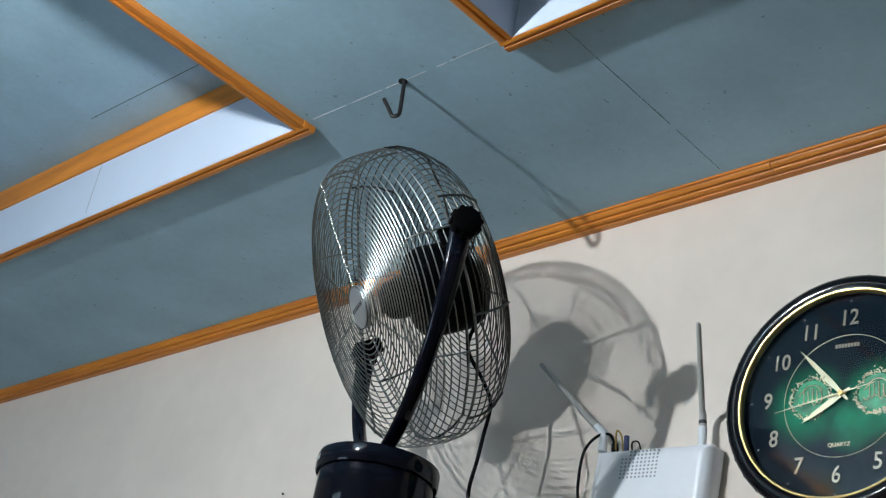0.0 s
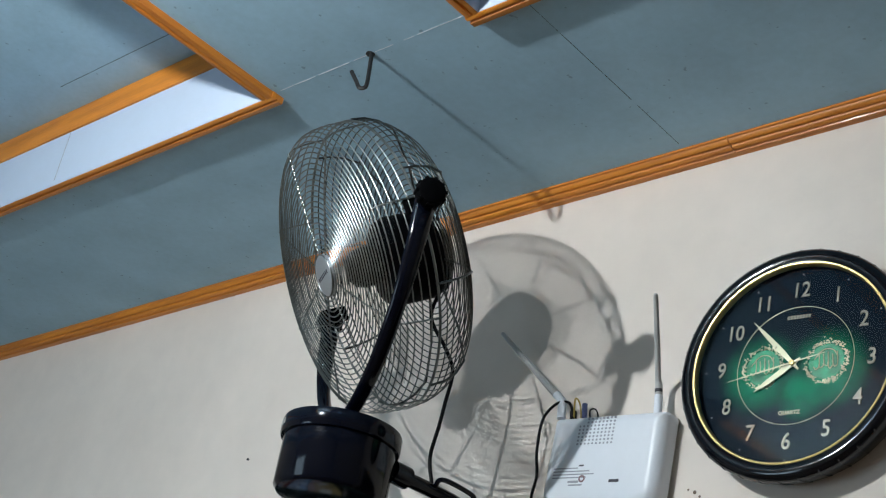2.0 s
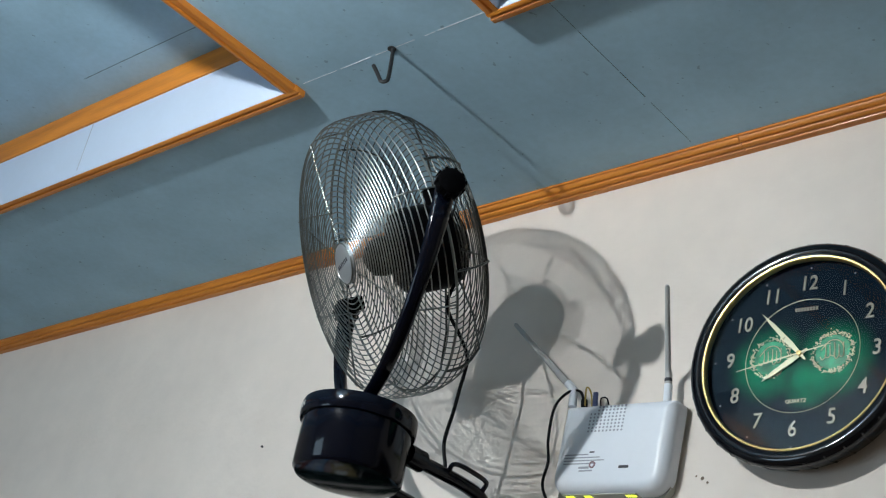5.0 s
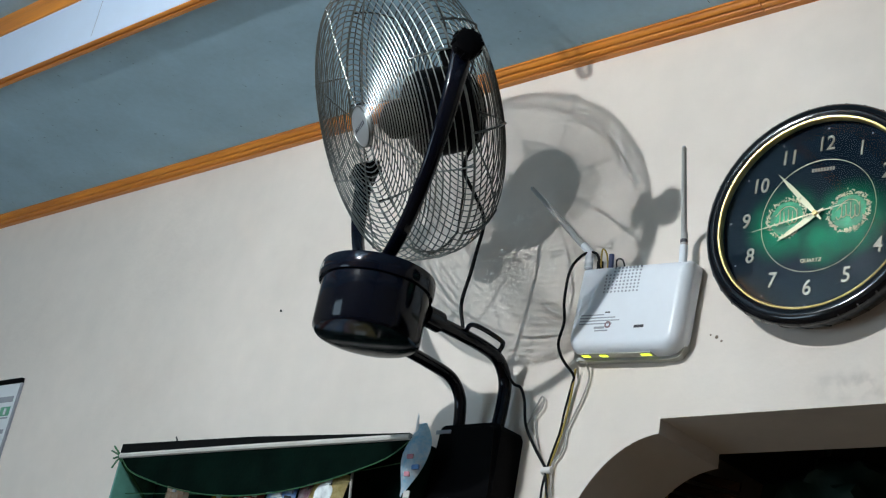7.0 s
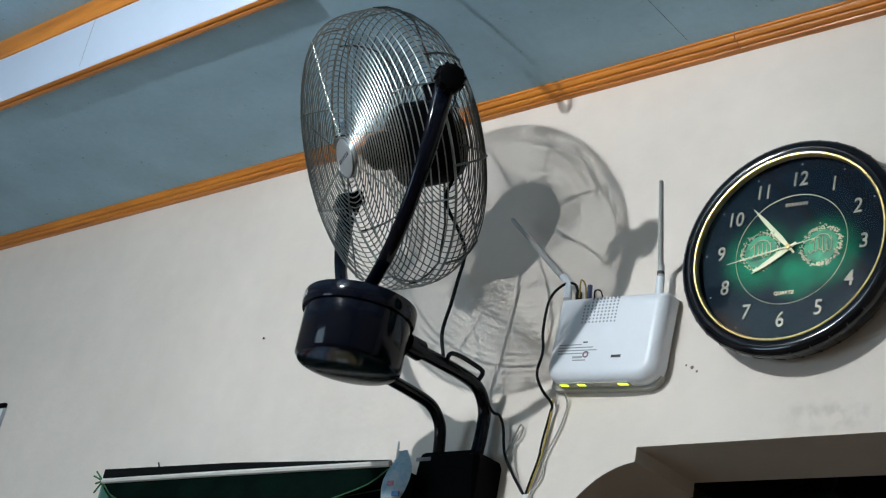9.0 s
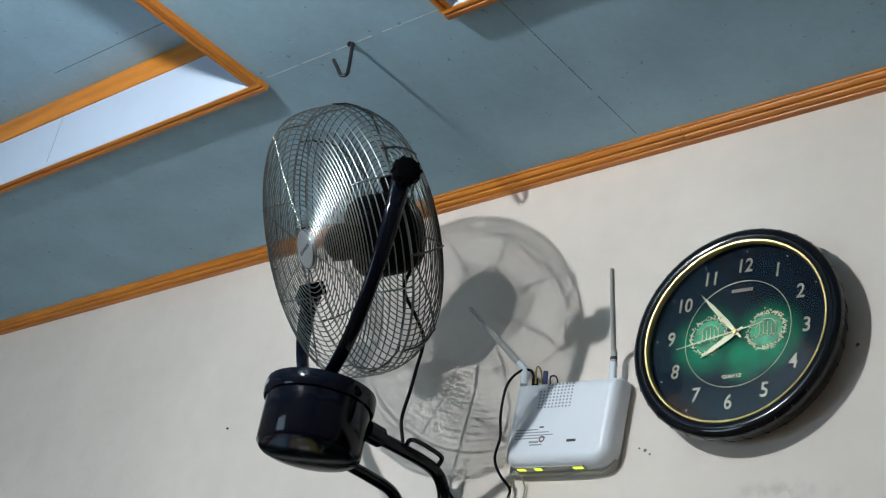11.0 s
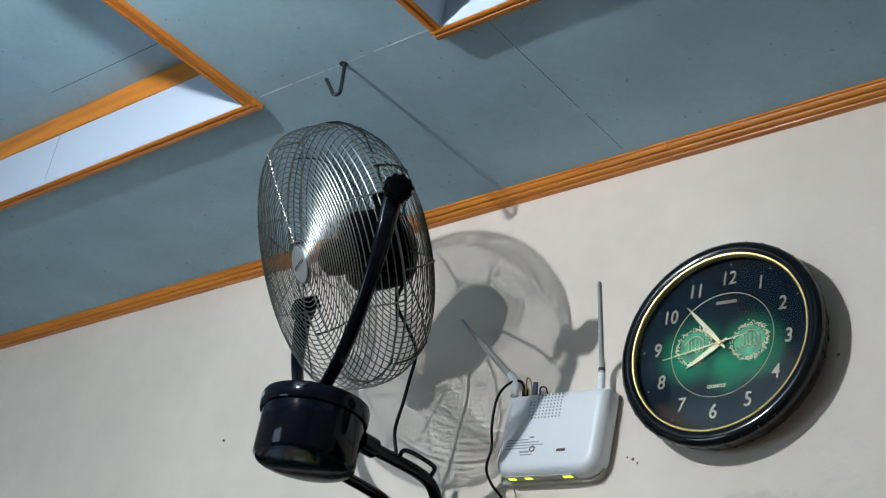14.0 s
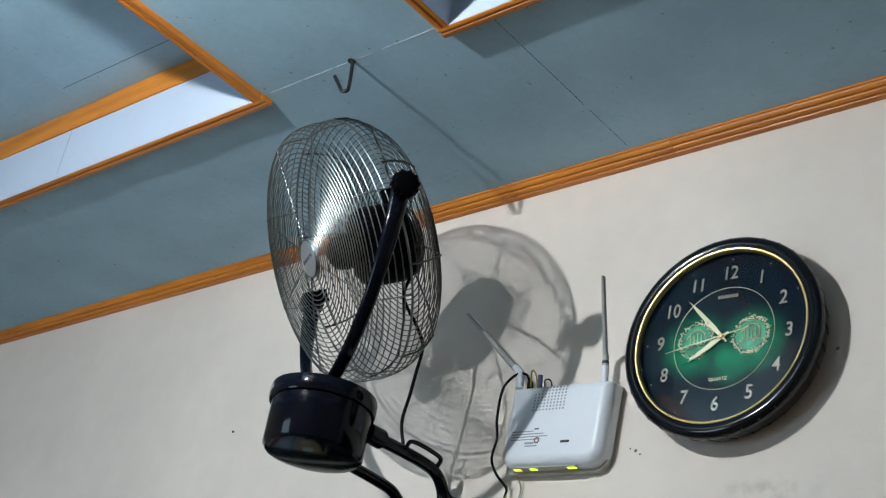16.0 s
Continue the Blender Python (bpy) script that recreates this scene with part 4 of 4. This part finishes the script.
sachet_strip((-1.265, -0.090, 2.078), 0.060, 0.075, 4, (0.05, 0.018, 0.010), (0.50, 0.26, 0.03), None, "dark coffee-brown foil sachets hanging in a strip", 5)
sachet_strip((-1.165, -0.100, 2.078), 0.078, 0.080, 4, (0.34, 0.06, 0.04), (0.16, 0.03, 0.02), SPOT_W, "red-brown foil sachets with a pale round print", 6, SPOT_B)
sachet_strip((-1.070, -0.100, 2.083), 0.074, 0.072, 4, (0.03, 0.34, 0.88), (0.75, 0.86, 0.95), SPOT_W, "bright blue and white foil sachets in a strip", 8, SPOT_B)
sachet_strip((-0.998, -0.092, 2.095), 0.050, 0.075, 4, (0.80, 0.76, 0.76), (0.50, 0.16, 0.26), None, "white and pink foil sachets in a strip", 9)
sachet_strip((-0.930, -0.102, 2.108), 0.080, 0.092, 2, (0.66, 0.55, 0.26), (0.40, 0.30, 0.10), SPOT_W, "gold foil sachets with a pale oval print", 14)
strand = thing("plastic_strand", (-0.872, -0.10, 2.125), "thin white plastic strand hanging from the cord", "plastic strip")
part("strip", tube(smooth_path([(0, 0, 0), (0.008, -0.002, -0.04), (0.012, 0, -0.09), (0.010, 0, -0.13)]), 0.004, 6, flat=0.4), TIE, strand)
jar = thing("plastic_jar", (-0.80, -0.075, 1.925), "clear greenish square plastic jar in the rack", "jar")
part("body", box(-0.058, 0.058, -0.040, 0.050, -0.1, 0.066, 0.010), BAG, jar)
part("lid", box(-0.062, 0.062, -0.0435, 0.053, 0.062, 0.088, 0.006), JAR_LID, jar, "pale clear plastic lid")
part("lid_edge", tube([(-0.060, -0.044, 0.088), (0.060, -0.044, 0.088)], 0.0018, 6), JAR_LID, jar)
pack = thing("plastic_packet", (-0.704, -0.118, 2.160), "pale blue and white plastic packet hung by the rack", "packet", turn=(0, -5, 12))
bm = bmesh.new()
rows = []
for i in range(11):
    s = i / 10
    w = 0.004 + 0.024 * math.sin(math.pi * min(1.0, 0.10 + 0.95 * s)) ** 1.3
    rows.append([bm.verts.new((t * w + 0.004 * math.sin(5 * s) + 0.022 * (0.5 - s), -0.010 * math.cos(t * 1.5) * math.sin(math.pi * s) - 0.002 * math.sin(11 * s + 3 * t), 0.030 - s * 0.135)) for t in (-1, -0.5, 0, 0.5, 1)])
for a, b in zip(rows, rows[1:]):
    for j in range(4):
        bm.faces.new((a[j], a[j + 1], b[j + 1], b[j]))
bmesh.ops.solidify(bm, geom=bm.faces[:], thickness=0.003)
part("pouch", bm, sachet_material("packet_film", (0.20, 0.52, 0.72), (0.80, 0.82, 0.85)), pack)
part("tag", prism([(-0.004, 0.0), (0.004, 0.0), (0.002, 0.045), (-0.001, 0.05)], 0.001), PAPER, pack)
part("tail", moved(box(-0.006, 0.006, -0.001, 0.0015, -0.23, -0.095), pose(0.002, -0.003, 0, 0, 4, 0)), WHITE_R, pack, "thin printed tail strip")
for k in range(7):
    part("print_bar", moved(box(-0.005, 0.005, -0.0016, 0.0, -0.115 - k * 0.017, -0.108 - k * 0.017), pose(0.002, -0.003, 0, 0, 4, 0)), GREEN_R, pack)
for x, z, w, m in ((-0.008, -0.030, 0.012, LOGO), (0.004, -0.050, 0.014, SPOT_B), (-0.010, -0.062, 0.010, LOGO)):
    part("print_bar", box(x, x + w, -0.0112, -0.006, z - 0.008, z), m, pack)

# ---- calendar ----
cal = thing("wall_calendar", (-2.51, 0, 2.447), "white paper wall calendar with dark edge", "calendar")
part("sheet", box(-0.18, 0.165, -0.006, -0.001, -0.48, 0.0), PAPER, cal)
part("binding", box(-0.182, 0.170, -0.011, -0.0005, -0.008, 0.006, 0.002), BLACK_PL, cal)
part("edge", box(0.165, 0.172, -0.0075, -0.001, -0.48, -0.008), PRINT_GREY, cal)
for z, w, h, m in ((-0.045, 0.10, 0.016, PRINT_GREY), (-0.075, 0.045, 0.026, MINT), (-0.105, 0.22, 0.004, PRINT_GREY), (-0.14, 0.2, 0.012, PRINT_GREY), (-0.2, 0.22, 0.004, PRINT_GREY)):
    part("print_bar", box(0.15 - w, 0.15, -0.0075, -0.0055, z - h, z), m, cal)
part("print_bar", box(0.125, 0.135, -0.009, -0.0055, -0.098, -0.08), PAPER, cal)

# ---- wall marks ----
CHIP = mat("bare_plaster", (0.20, 0.15, 0.11), 0.9, bump=0)
nail = thing("wall_nail", (-1.32, 0, 2.532), "small dark nail in the wall", "nail")
part("head", moved(lathe([(0, 0.004), (0.0026, 0.004), (0.003, 0.003), (0.0018, 0.003), (0.0018, -0.004), (0, -0.004)], 12), FACE), IRON, nail)
for x, z, s in ((-0.178, 2.351, 0.0028), (-0.168, 2.343, 0.0018), (0.205, 2.49, 0.003), (-0.19, 2.356, 0.0015)):
    chip = thing("paint_chip", (x, 0, z), "small dark chip in the wall paint", "chip")
    part("spot", moved(lathe([(0, 0.0012), (s, 0.001), (s * 1.2, 0)], 9), FACE), CHIP, chip)

# ---- behind the arch ----
blind = thing("slatted_blind", (-0.36, 0.26, 2.0), "dark brown slatted blind behind the arch", "blind")
for k in range(14):
    z = 0.20 - k * 0.026
    part("slat", moved(box(-0.16, 0.10 + 0.012 * math.sin(k * 2.3), -0.004, 0.004, -0.009, 0.009, 0.003), pose(0, 0, z, 20, 14, 0)), BAMBOO, blind)
part("cord", tube([(-0.05, -0.006, 0.22), (-0.05, -0.006, -0.2)], 0.002), CABLE_Y, blind)
mint = thing("mint_box", (-0.47, 0.235, 2.055), "mint green plastic box edge behind the arch", "box")
part("body", box(-0.05, 0.055, -0.02, 0.02, -0.16, 0.05, 0.006), MINT, mint)
bag = thing("plastic_bag", (-0.19, 0.5, 2.185), "crumpled grey-green plastic bag in the back room", "bag")
bm = bmesh.new()
bmesh.ops.create_icosphere(bm, subdivisions=4, radius=0.13)
for v in bm.verts:
    v.co *= 1 + 0.28 * noise.noise(v.co * 14) + 0.12 * noise.noise(v.co * 40)
    v.co.z *= 0.8
part("film", bm, BAG, bag)
part("handle", tube(smooth_path([(-0.03, 0, 0.09), (-0.04, 0, 0.17), (0.0, 0, 0.24), (0.03, 0, 0.17), (0.03, 0, 0.09)]), 0.006, 6), BAG, bag)
part("hanger", tube([(0, 0, 0.235), (0, 0, 0.53)], 0.002, 6), IRON, bag)
